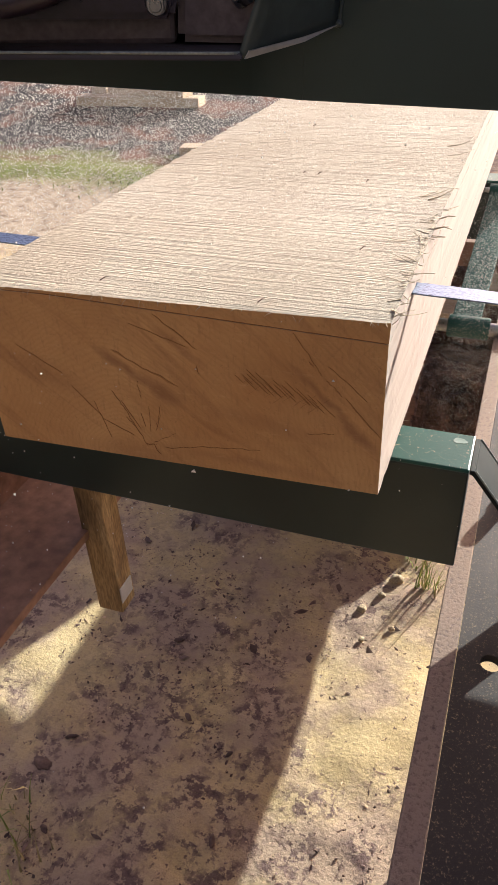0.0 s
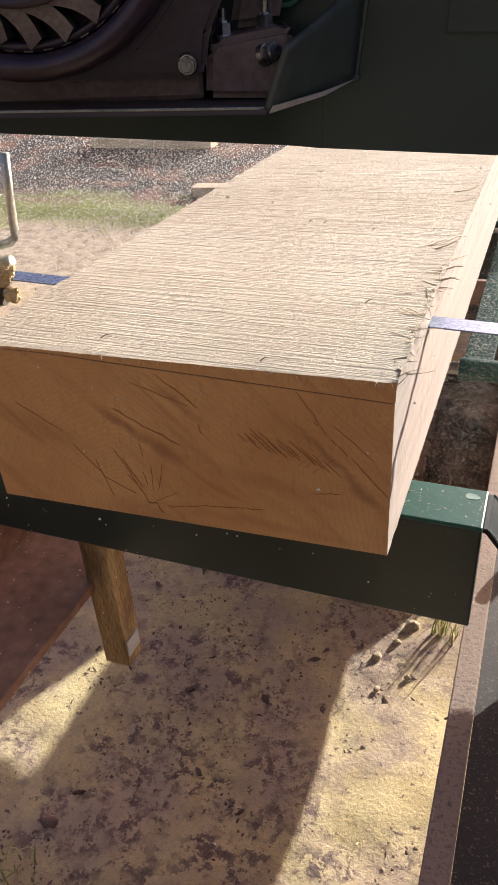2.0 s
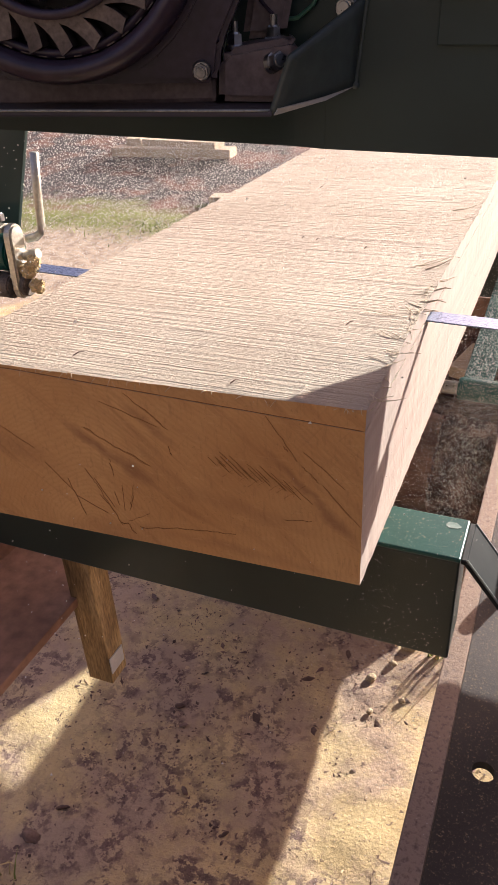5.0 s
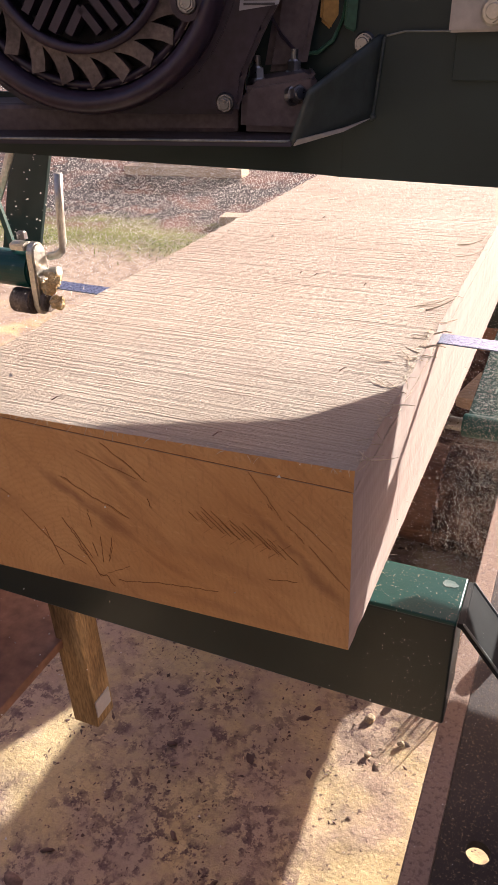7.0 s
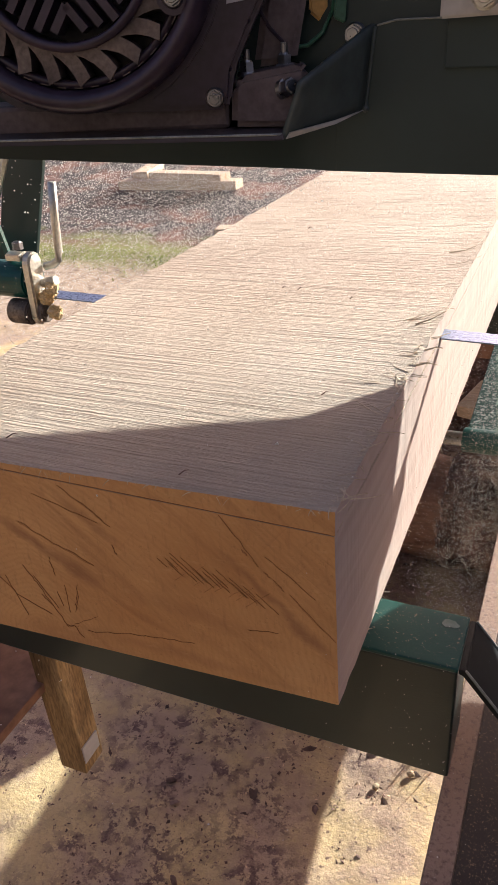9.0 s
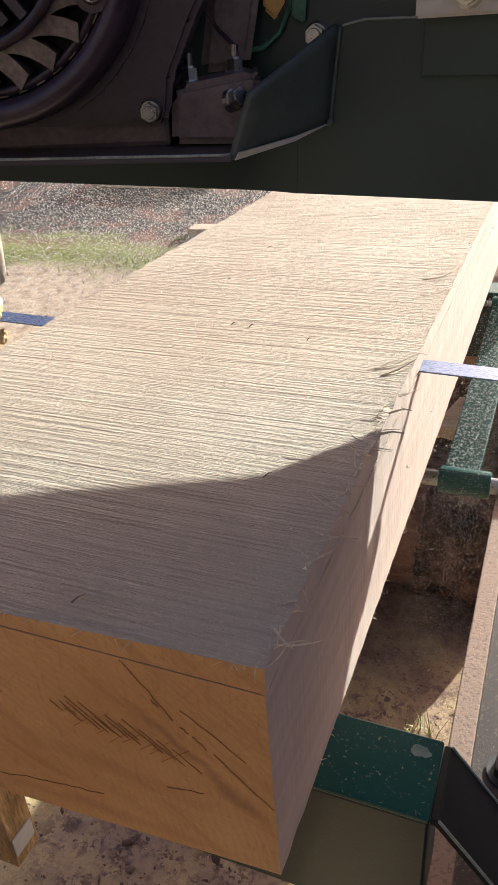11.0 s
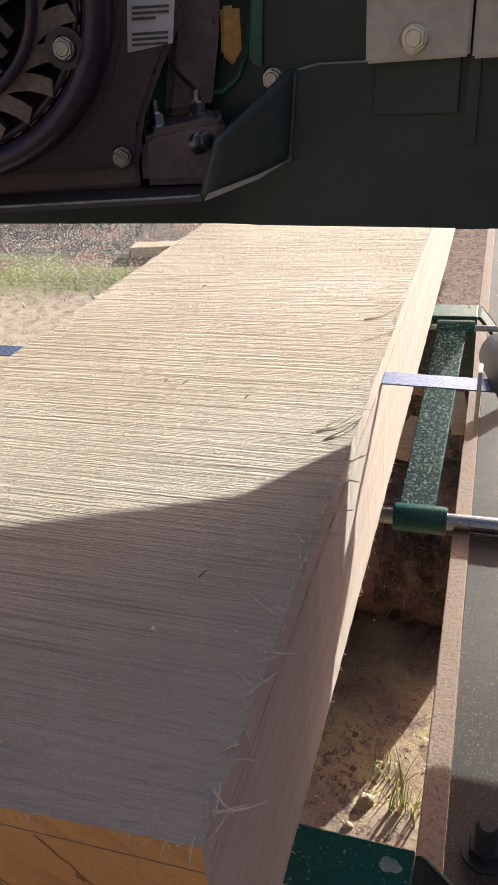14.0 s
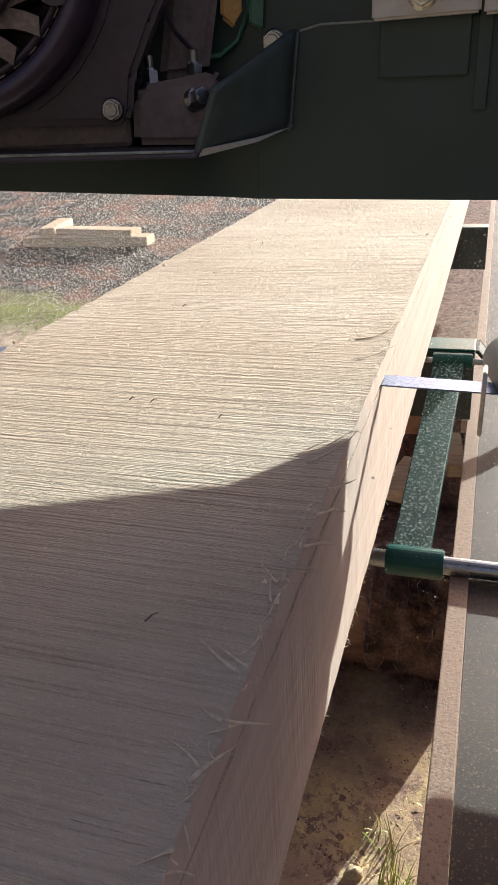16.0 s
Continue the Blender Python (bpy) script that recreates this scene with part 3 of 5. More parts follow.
def end_mark(name, pts, width, mat, label=""):
    """A dark check or knot streak in the docked end, barely proud of it."""
    bm = B()
    left, right = [], []
    for i, (x, z) in enumerate(pts):
        a, b = pts[max(i - 1, 0)], pts[min(i + 1, len(pts) - 1)]
        d = Vector((b[0] - a[0], b[1] - a[1])).normalized()
        w = width * math.sin(math.pi * (i + 0.35) / (len(pts) - 0.3))
        for lst, s in ((left, 1), (right, -1)):
            px, pz = x - d.y * w * s, z + d.x * w * s
            lst.append(((px, end_y(px, pz) - 0.0005, pz), (px, end_y(px, pz) + 0.002, pz)))
    fr = [[bm.verts.new(p[0]) for p in s] for s in (left, right)]
    bk = [[bm.verts.new(p[1]) for p in s] for s in (left, right)]
    for i in range(len(pts) - 1):
        bm.faces.new((fr[0][i], fr[0][i + 1], fr[1][i + 1], fr[1][i]))
        for s in (0, 1):
            bm.faces.new((fr[s][i], bk[s][i], bk[s][i + 1], fr[s][i + 1]))
    bmesh.ops.recalc_face_normals(bm, faces=bm.faces)
    part(name, bm, mat, timber, label)


def wiggle(a, b, n, amp, seed):
    out = []
    for i in range(n):
        s = i / (n - 1)
        x, z = a[0] + (b[0] - a[0]) * s, a[1] + (b[1] - a[1]) * s
        out.append((x + amp * noise.noise((s * 6, seed, 0)), z + amp * noise.noise((s * 6, seed, 9))))
    return out


for i, (a, b, w) in enumerate([((-0.219, 0.567), (-0.210, 0.551), 0.00022), ((-0.210, 0.551), (-0.194, 0.516), 0.00036), ((-0.177, 0.559), (-0.184, 0.534), 0.00022),
                               ((-0.167, 0.533), (-0.193, 0.517), 0.00026), ((-0.196, 0.518), (-0.186, 0.518), 0.00055), ((-0.188, 0.518), (-0.183, 0.509), 0.00060),
                               ((-0.178, 0.517), (-0.133, 0.525), 0.00034), ((-0.133, 0.525), (-0.096, 0.528), 0.00022), ((-0.195, 0.579), (-0.194, 0.563), 0.0002),
                               ((-0.237, 0.554), (-0.227, 0.519), 0.0002), ((-0.056, 0.551), (-0.036, 0.554), 0.0002), ((-0.143, 0.600), (-0.141, 0.592), 0.0002)]):
    end_mark("drying_check", wiggle(a, b, 9, 0.0016, i * 3.1), w * 0.28, M_DARKWOOD)
for i, (a, b, w) in enumerate([((-0.213, 0.605), (-0.204, 0.601), 0.0018), ((-0.208, 0.602), (-0.180, 0.588), 0.0009), ((-0.184, 0.590), (-0.160, 0.579), 0.0018), ((-0.055, 0.614), (-0.052, 0.610), 0.0010),
                               ((-0.049, 0.608), (-0.046, 0.604), 0.0011), ((-0.043, 0.600), (-0.039, 0.597), 0.0007), ((-0.037, 0.595), (-0.031, 0.588), 0.0011), ((-0.067, 0.636), (-0.048, 0.608), 0.0004),
                               ((-0.028, 0.587), (-0.001, 0.555), 0.0011), ((-0.041, 0.612), (-0.012, 0.586), 0.0004), ((-0.195, 0.630), (-0.150, 0.615), 0.0004), ((-0.174, 0.639), (-0.146, 0.618), 0.0007),
                               ((-0.160, 0.630), (-0.142, 0.614), 0.0004), ((-0.300, 0.600), (-0.262, 0.578), 0.0006), ((-0.255, 0.566), (-0.232, 0.540), 0.0006)]):
    end_mark("knot_streak", wiggle(a, b, 8, 0.0014, i * 2.3 + 50), w * 0.45, M_SCRATCH)
rnd = random.Random(77)
for i in range(6):       # short checks fanning out round the pith
    a = radians(66 + 17 * i + rnd.uniform(-6, 6))
    r0, r1 = rnd.uniform(0.012, 0.022), rnd.uniform(0.028, 0.050)
    end_mark("drying_check", wiggle((-0.190 + r0 * math.cos(a), 0.518 + r0 * math.sin(a)), (-0.190 + r1 * math.cos(a), 0.518 + r1 * math.sin(a)), 6, 0.0006, i + 120), 0.00007, M_DARKWOOD)
for i in range(16):      # chainsaw scratches falling to one side, a few crossing them
    s = i / 15
    c = Vector((-0.108 + 0.064 * s + rnd.uniform(-0.002, 0.002), 0.594 - 0.016 * s + rnd.uniform(-0.003, 0.003)))
    h = rnd.uniform(0.006, 0.016) * (0.6 + 0.4 * math.sin(math.pi * s))
    end_mark("saw_scratch", wiggle((c.x - h * 0.72, c.y + h * 0.70), (c.x + h * 0.72, c.y - h * 0.70), 6, 0.0004, i + 200), 0.00010, M_SCRATCH)
for i in range(12):
    s = i / 11
    c = Vector((-0.104 + 0.056 * s + rnd.uniform(-0.002, 0.002), 0.592 - 0.014 * s + rnd.uniform(-0.003, 0.003)))
    h = rnd.uniform(0.006, 0.012)
    end_mark("saw_scratch", wiggle((c.x - h * 0.68, c.y - h * 0.60), (c.x + h * 0.68, c.y + h * 0.60), 6, 0.0004, i + 300), 0.00012, M_SCRATCH)


# dark fill at the kerf's mouth; its brown stands in for shade
bm = B()
cross = []
for k in range(41):
    x = LEFT + 0.001 + (RIGHT - LEFT - 0.002) * k / 40
    zc, g = kerf_z(x, 0.0), 0.0008 + 0.0002 * noise.noise((x * 90, 4.0, 1.0))
    y0 = end_y(x, zc) + 0.0005 + 0.0003 * noise.noise((x * 60, 2.0, 7.0))
    cross.append([bm.verts.new(p) for p in ((x, y0, zc - g), (x, y0, zc + g), (x, y0 + 0.004, zc + g), (x, y0 + 0.004, zc - g))])
for u, v in zip(cross, cross[1:]):
    for k in range(4):
        bm.faces.new((u[k], u[(k + 1) % 4], v[(k + 1) % 4], v[k]))
bm.faces.new(cross[0])
bm.faces.new(cross[-1])
bmesh.ops.recalc_face_normals(bm, faces=bm.faces)
part("kerf_shade", bm, M_DARKWOOD, timber, "dark brown strip standing for shade inside the saw kerf")
# the same along the side: the gap's shade as a dark strip
bm = B()
cross = []
for y in np.arange(0.012, 1.0, 0.02):
    g, zc = gap(y) * 0.86, kerf_z(0.0, y)
    cross.append([bm.verts.new(p) for p in ((-0.03, y, zc - g), (-0.0022, y, zc - g), (-0.0022, y, zc + g), (-0.03, y, zc + g))])
for u, v in zip(cross, cross[1:]):
    for k in range(4):
        bm.faces.new((u[k], u[(k + 1) % 4], v[(k + 1) % 4], v[k]))
bmesh.ops.recalc_face_normals(bm, faces=bm.faces)
part("kerf_shade", bm, M_DARKWOOD, timber, "dark brown strip standing for shade inside the saw kerf")


def splinter(pts, r, taper=0.35):
    bm = B()
    tube(bm, pts, r, 5, taper)
    part("splinter", bm, M_FRESH, timber)


rnd = random.Random(11)
for i in range(22):
    y = rnd.choice([rnd.uniform(0.0, 0.30), rnd.uniform(0.0, 0.09), rnd.uniform(0.12, 0.24)])
    l = rnd.uniform(0.004, 0.014)
    up, out, along = rnd.uniform(-0.25, 0.35), rnd.uniform(-0.3, 1.0), rnd.uniform(-1.0, 1.0)
    p0 = Vector((rnd.uniform(-0.006, 0.0005), y, TOP - rnd.uniform(-0.0008, 0.004)))
    d = Vector((out, along, up)).normalized()
    bend = Vector((rnd.uniform(-1.3, 1.3), rnd.uniform(-1.3, 1.3), rnd.uniform(-0.8, 0.4)))
    splinter([p0 + d * (l * s) + bend * (l * s * s * 0.6) for s in (0, 0.25, 0.5, 0.75, 1)], rnd.uniform(0.0002, 0.0005))
for i in range(240):      # burrs along the lower arris
    y = rnd.uniform(0.07, 0.52)
    l = 0.0008 + 0.0042 * rnd.random() ** 3
    p0 = Vector((-0.001, y, BUNK + 0.001))
    d = Vector((rnd.uniform(0.2, 1.0), rnd.uniform(-1.2, 1.2), rnd.uniform(-0.9, 0.3))).normalized()
    turn = Vector((rnd.uniform(-1, 1), rnd.uniform(-1, 1), rnd.uniform(-1, 1))) * l * 0.5
    splinter([p0, p0 + d * l * 0.5, p0 + d * l + turn], rnd.uniform(0.0002, 0.0006))
for y, n in ((0.012, 7), (0.035, 5), (0.060, 3), (0.085, 6), (0.118, 6), (0.150, 4), (0.168, 5), (0.190, 3), (0.222, 3), (0.262, 2), (0.335, 1), (0.440, 2)):
    for k in range(n):   # curled shreds in tufts
        p = Vector((rnd.uniform(-0.010, 0.001), y + rnd.gauss(0, 0.004), TOP + rnd.uniform(-0.002, 0.0006)))
        a, w, rise = rnd.uniform(0, math.tau), rnd.uniform(-1.5, 1.5), rnd.uniform(-0.10, 0.18)
        step, pts = rnd.uniform(0.0014, 0.0032), [p]
        for s in range(6):
            a += w / 6 * (1 + 0.5 * s)
            p = p + Vector((math.cos(a) * step, math.sin(a) * step, step * rise * (1 - 0.35 * s)))
            pts.append(p)
        splinter(pts, rnd.uniform(0.0002, 0.00055))
splinter([(-0.030, 0.520, 0.6506), (-0.015, 0.528, 0.6512), (-0.006, 0.545, 0.652), (-0.0025, 0.565, 0.653), (-0.002, 0.590, 0.6535)], 0.0006)
splinter([(-0.018, 0.290, 0.6506), (-0.008, 0.300, 0.652), (0.002, 0.318, 0.654), (0.004, 0.335, 0.653)], 0.0008)
splinter([(0.0, 0.205, 0.650), (0.008, 0.207, 0.652), (0.014, 0.214, 0.648)], 0.0010)
splinter([(0.0, 0.235, 0.650), (0.008, 0.240, 0.6515), (0.014, 0.238, 0.652)], 0.0009)


def ribbon(start, heading, length, width, curl, rise, seed):
    """A flat torn shred lying on the arris, curling as it goes."""
    r = random.Random(seed)
    bm = B()
    p, a, rows, n = Vector(start), heading, [], 9
    for k in range(n):
        d = Vector((math.cos(a), math.sin(a), 0))
        side = Vector((-d.y, d.x, r.uniform(-0.5, 0.5))).normalized() * width * (1 - 0.85 * k / (n - 1)) * r.uniform(0.6, 1.2)
        up = Vector((0, 0, 0.0003))
        rows.append([bm.verts.new(q) for q in (p - side, p + side, p + side + up, p - side + up)])
        a += curl / n * r.uniform(0.2, 1.9)
        p = p + d * (length / n) + Vector((0, 0, rise * length / n * math.sin(math.pi * k / (n - 1) * 1.3)))
    for u, v in zip(rows, rows[1:]):
        for k in range(4):
            bm.faces.new((u[k], u[(k + 1) % 4], v[(k + 1) % 4], v[k]))
    bm.faces.new(rows[0])
    bm.faces.new(rows[-1])
    bmesh.ops.recalc_face_normals(bm, faces=bm.faces)
    part("torn_shred", bm, M_FRESH, timber)


rnd = random.Random(29)
for y, n, l in ((0.010, 4, 0.026), (0.030, 3, 0.020), (0.047, 2, 0.022), (0.072, 4, 0.024), (0.095, 4, 0.018), (0.118, 4, 0.024), (0.138, 3, 0.020), (0.158, 5, 0.022), (0.176, 5, 0.020), (0.200, 3, 0.018), (0.228, 3, 0.018)):
    for k in range(max(1, (2 * n) // 3)):
        ribbon((rnd.uniform(-0.007, 0.0005), y + rnd.gauss(0, 0.004), TOP + rnd.uniform(0.0, 0.0010)), rnd.choice((rnd.uniform(1.2, 2.9), rnd.uniform(-2.6, 0.4))), l * rnd.uniform(0.5, 1.2),
               rnd.uniform(0.0005, 0.0013), rnd.uniform(-0.9, 0.9), rnd.uniform(-0.12, 0.22), 500 + int(y * 1000) * 10 + k)
for x, y, h, l, w, c in ((-0.026, 0.300, 0.55, 0.050, 0.0011, 0.7), (-0.030, 0.296, 0.75, 0.034, 0.0008, 0.3), (0.000, 0.262, 0.3, 0.020, 0.0008, 0.9), (-0.024, 0.470, 0.45, 0.060, 0.0006, 1.1), (-0.018, 0.168, 3.3, 0.030, 0.0006, -0.3)):
    ribbon((x, y, TOP + 0.0006), h, l, w, c, 0.10, int(900 + y * 100))


for x, y, l in ((-0.097, 0.012, 0.005), (-0.051, 0.137, 0.005), (-0.149, 0.361, 0.004), (-0.166, 0.363, 0.003), (-0.091, 0.343, 0.003), (-0.230, 0.020, 0.006), (-0.224, 0.609, 0.004)):
    bm = B()
    tube(bm, [(x, y, TOP + 0.0004), (x + l * 0.5, y + l * 0.6, TOP + 0.0022), (x + l * 0.7, y + l * 1.3, TOP + 0.0008)], 0.0005, 5, 0.4)
    part("bark_fleck", bm, M_BARK, timber)
for i in range(60):      # torn fibres along the docked arris
    x = rnd.uniform(LEFT, RIGHT)
    p0 = Vector((x, end_y(x, TOP) + 0.001, TOP - 0.0005))
    l = rnd.uniform(0.002, 0.007)
    d = Vector((rnd.uniform(-1, 1), rnd.uniform(-1, 0.1), rnd.uniform(-0.6, 0.3))).normalized()
    splinter([p0, p0 + d * l * 0.6, p0 + d * l + Vector((0, 0, -0.001))], rnd.uniform(0.0002, 0.0004))


# ---- bed: bunks, rails
def bunk(y0, first=False):
    th = thing("bed_bunk", "green painted steel box bunk carrying the timber", "bed bunk", "bunks of the mill bed")
    # the tube is darker and duller than the thin plate on top
    bm = B()
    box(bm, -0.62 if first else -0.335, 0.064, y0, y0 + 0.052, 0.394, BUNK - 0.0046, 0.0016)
    part("box_tube", bm, M_BUNK, th, "dull dark green box tube")
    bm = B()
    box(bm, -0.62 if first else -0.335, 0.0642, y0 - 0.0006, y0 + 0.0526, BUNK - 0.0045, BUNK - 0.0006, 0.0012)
    top = part("top_plate", bm, M_GREEN, th, "bright green painted top plate")
    if first:
        bm = B()
        rim = [(0.0525 + (0.0062 + 0.004 * noise.noise((k * 1.7, 2, 5))) * math.cos(math.tau * k / 18), y0 + 0.041 + (0.0040 + 0.003 * noise.noise((k * 1.3, 8, 5))) * math.sin(math.tau * k / 18)) for k in range(18)]
        prism(bm, rim, "z", BUNK - 0.0008, BUNK - 0.0003)
        part("bare_spot", bm, M_SCUFF, top, "scraped pale spot")
    if y0 > 1.5:
        return th
    bm = B()
    prism(bm, [(0.0645, BUNK - 0.002), (0.069, BUNK - 0.002), (0.150, 0.396), (0.150, RAIL + 0.003), (0.1465, RAIL + 0.003), (0.1465, 0.3945), (0.0670, BUNK - 0.0065), (0.0645, BUNK - 0.0065)], "y", y0 + 0.001, y0 + 0.051, 0.0006)
    part("end_gusset", bm, M_MATTE, th, "blackened sloping end gusset welded to the rail")
    # edge light on the gusset, put in as pale strips
    bm = B()
    for a, b in (((0.0690, BUNK - 0.0018), (0.150, 0.3962)),):
        tube(bm, [(a[0], y0 + 0.0505, a[1]), (b[0], y0 + 0.0505, b[1])], 0.0009, 6)
        tube(bm, [(a[0], y0 + 0.0015, a[1]), (b[0], y0 + 0.0015, b[1])], 0.0009, 6)
    part("lit_edge", bm, M_EDGE, th, "pale strips standing for light along the gusset's edges")
    return th


for y0 in (0.062, 0.953, 1.930):
    bunk(y0, y0 < 0.1)


def plate_with_hole(bm, x0, x1, y0, y1, z0, z1, cx, cy, r, n=32):
    ring, rect = [], []
    for k in range(n):
        a = math.tau * k / n
        c, s = math.cos(a), math.sin(a)
        ring.append((cx + r * c, cy + r * s))
        f = min(((x1 - cx) / c) if c > 1e-6 else ((x0 - cx) / c if c < -1e-6 else 9), ((y1 - cy) / s) if s > 1e-6 else ((y0 - cy) / s if s < -1e-6 else 9))
        rect.append((cx + f * c, cy + f * s))
    for i, c in enumerate(((x0, y0), (x1, y0), (x1, y1), (x0, y1))):
        k = min(range(n), key=lambda j: (rect[j][0] - c[0]) ** 2 + (rect[j][1] - c[1]) ** 2)
        rect[k] = c
    v = {(nm, zz): [bm.verts.new((*p, z)) for p in pts] for nm, pts in (("in", ring), ("out", rect)) for zz, z in (("lo", z0), ("hi", z1))}
    for k in range(n):
        q = (k + 1) % n
        bm.faces.new((v["in", "hi"][k], v["out", "hi"][k], v["out", "hi"][q], v["in", "hi"][q]))
        bm.faces.new((v["in", "lo"][q], v["out", "lo"][q], v["out", "lo"][k], v["in", "lo"][k]))
        bm.faces.new((v["in", "hi"][q], v["in", "lo"][q], v["in", "lo"][k], v["in", "hi"][k]))
        bm.faces.new((v["out", "lo"][k], v["out", "lo"][q], v["out", "hi"][q], v["out", "hi"][k]))


def hex_bolt(bm, m, r=0.0075, flange=True, h=0.006):
    """A flanged hex head whose axis is m's z."""
    if flange:
        vs = bmesh.ops.create_cone(bm, cap_ends=True, segments=20, radius1=r * 1.28, radius2=r * 1.05, depth=h * 0.4, matrix=m @ Matrix.Translation((0, 0, h * 0.2)))
    bmesh.ops.create_cone(bm, cap_ends=True, segments=6, radius1=r, radius2=r * 0.95, depth=h, matrix=m @ Matrix.Translation((0, 0, h * 0.75)))
    bmesh.ops.create_cone(bm, cap_ends=True, segments=16, radius1=r * 0.74, radius2=r * 0.62, depth=h * 0.25, matrix=m @ Matrix.Translation((0, 0, h * 1.3)))


def rail_main():
    th = thing("bed_rail", "black steel bed rail with a dusty inner flange, along the timber", "rail", "rails of the mill bed")
    bm = B()
    plate_with_hole(bm, 0.079, 0.24, -0.12, 0.09, RAIL - 0.006, RAIL + 0.002, 0.106, -0.018, 0.0085)
    box(bm, 0.079, 0.24, -1.2, -0.12, RAIL - 0.006, RAIL + 0.002)
    box(bm, 0.079, 0.24, 0.09, 4.0, RAIL - 0.006, RAIL + 0.002)
    part("rail_plate", bm, M_RAIL, th, "black steel plate with a round hole")
    bm = B()
    box(bm, 0.0595, 0.0786, -1.2, 4.0, 0.325, 0.3738, 0.0012)
    part("inner_flange", bm, M_FLANGE, th, "brown flange dusted with fine sawdust")
    bm = B()
    box(bm, 0.20, 0.208, -1.2, 4.0, 0.140, RAIL - 0.0065)
    part("outer_web", bm, M_RAIL, th)
    bm = B()
    m = Matrix.Translation((0.106, 0.207, RAIL + 0.002))
    bmesh.ops.create_cone(bm, cap_ends=True, segments=6, radius1=0.0125, radius2=0.0118, depth=0.010, matrix=m @ Matrix.Translation((0, 0, 0.005)))
    bmesh.ops.create_cone(bm, cap_ends=True, segments=24, radius1=0.0165, radius2=0.0165, depth=0.002, matrix=m @ Matrix.Translation((0, 0, 0.001)))
    part("nut", bm, M_RUBBER, th, "dark steel nut on a washer")
    bm = B()
    bmesh.ops.create_cone(bm, cap_ends=True, segments=20, radius1=0.0072, radius2=0.0072, depth=0.030, matrix=m @ Matrix.Translation((0, 0, 0.015)))
    bmesh.ops.create_cone(bm, cap_ends=True, segments=20, radius1=0.0072, radius2=0.0058, depth=0.002, matrix=m @ Matrix.Translation((0, 0, 0.031)))
    for k in range(11):
        bmesh.ops.create_cone(bm, cap_ends=True, segments=20, radius1=0.0079, radius2=0.0072, depth=0.0012, matrix=m @ Matrix.Translation((0, 0, 0.0112 + 0.0017 * k)))
    part("threaded_stud", bm, M_RUBBER, th, "threaded steel stud")
    return th


rail_main()
th = thing("bed_rail", "rust brown steel bed rail in shade beneath the timber", "rail", "rails of the mill bed")
bm = B()
box(bm, -0.50, -0.362, -1.2, 4.0, 0.270, 0.282, 0.001)
part("lower_flange", bm, M_RUST, th)
bm = B()
box(bm, -0.50, -0.492, -1.2, 4.0, 0.2825, 0.3915)
part("web", bm, M_RUST, th)

# added bar, hidden below the timber; its shadow bounds the lit ground patch
bm = B()
box(bm, -0.3615, -0.004, 1.198, 1.250, 0.250, 0.306, 0.002)
tie = thing("shade_tie", "rust brown steel bar added under the timber to shade the ground", "cross tie")
part("shade_bar", bm, M_RUST, tie)
prop = thing("wooden_prop", "square weathered pine stick hanging below the bunk", "timber stick")
bm = B()
box(bm, -0.3715, -0.3365, 0.116, 0.150, 0.147, 0.470, 0.0015, Matrix.Translation((-0.353, 0.133, 0.3)) @ Matrix.Rotation(radians(-1), 4, "Y") @ Matrix.Translation((0.353, -0.133, -0.3)))
part("stick", bm, M_POST, prop)
bm = B()
box(bm, -0.3365, -0.3328, 0.118, 0.146, 0.163, 0.188, 0.0006)
part("paint_mark", bm, M_LABEL, prop, "pale scuffed paint mark")


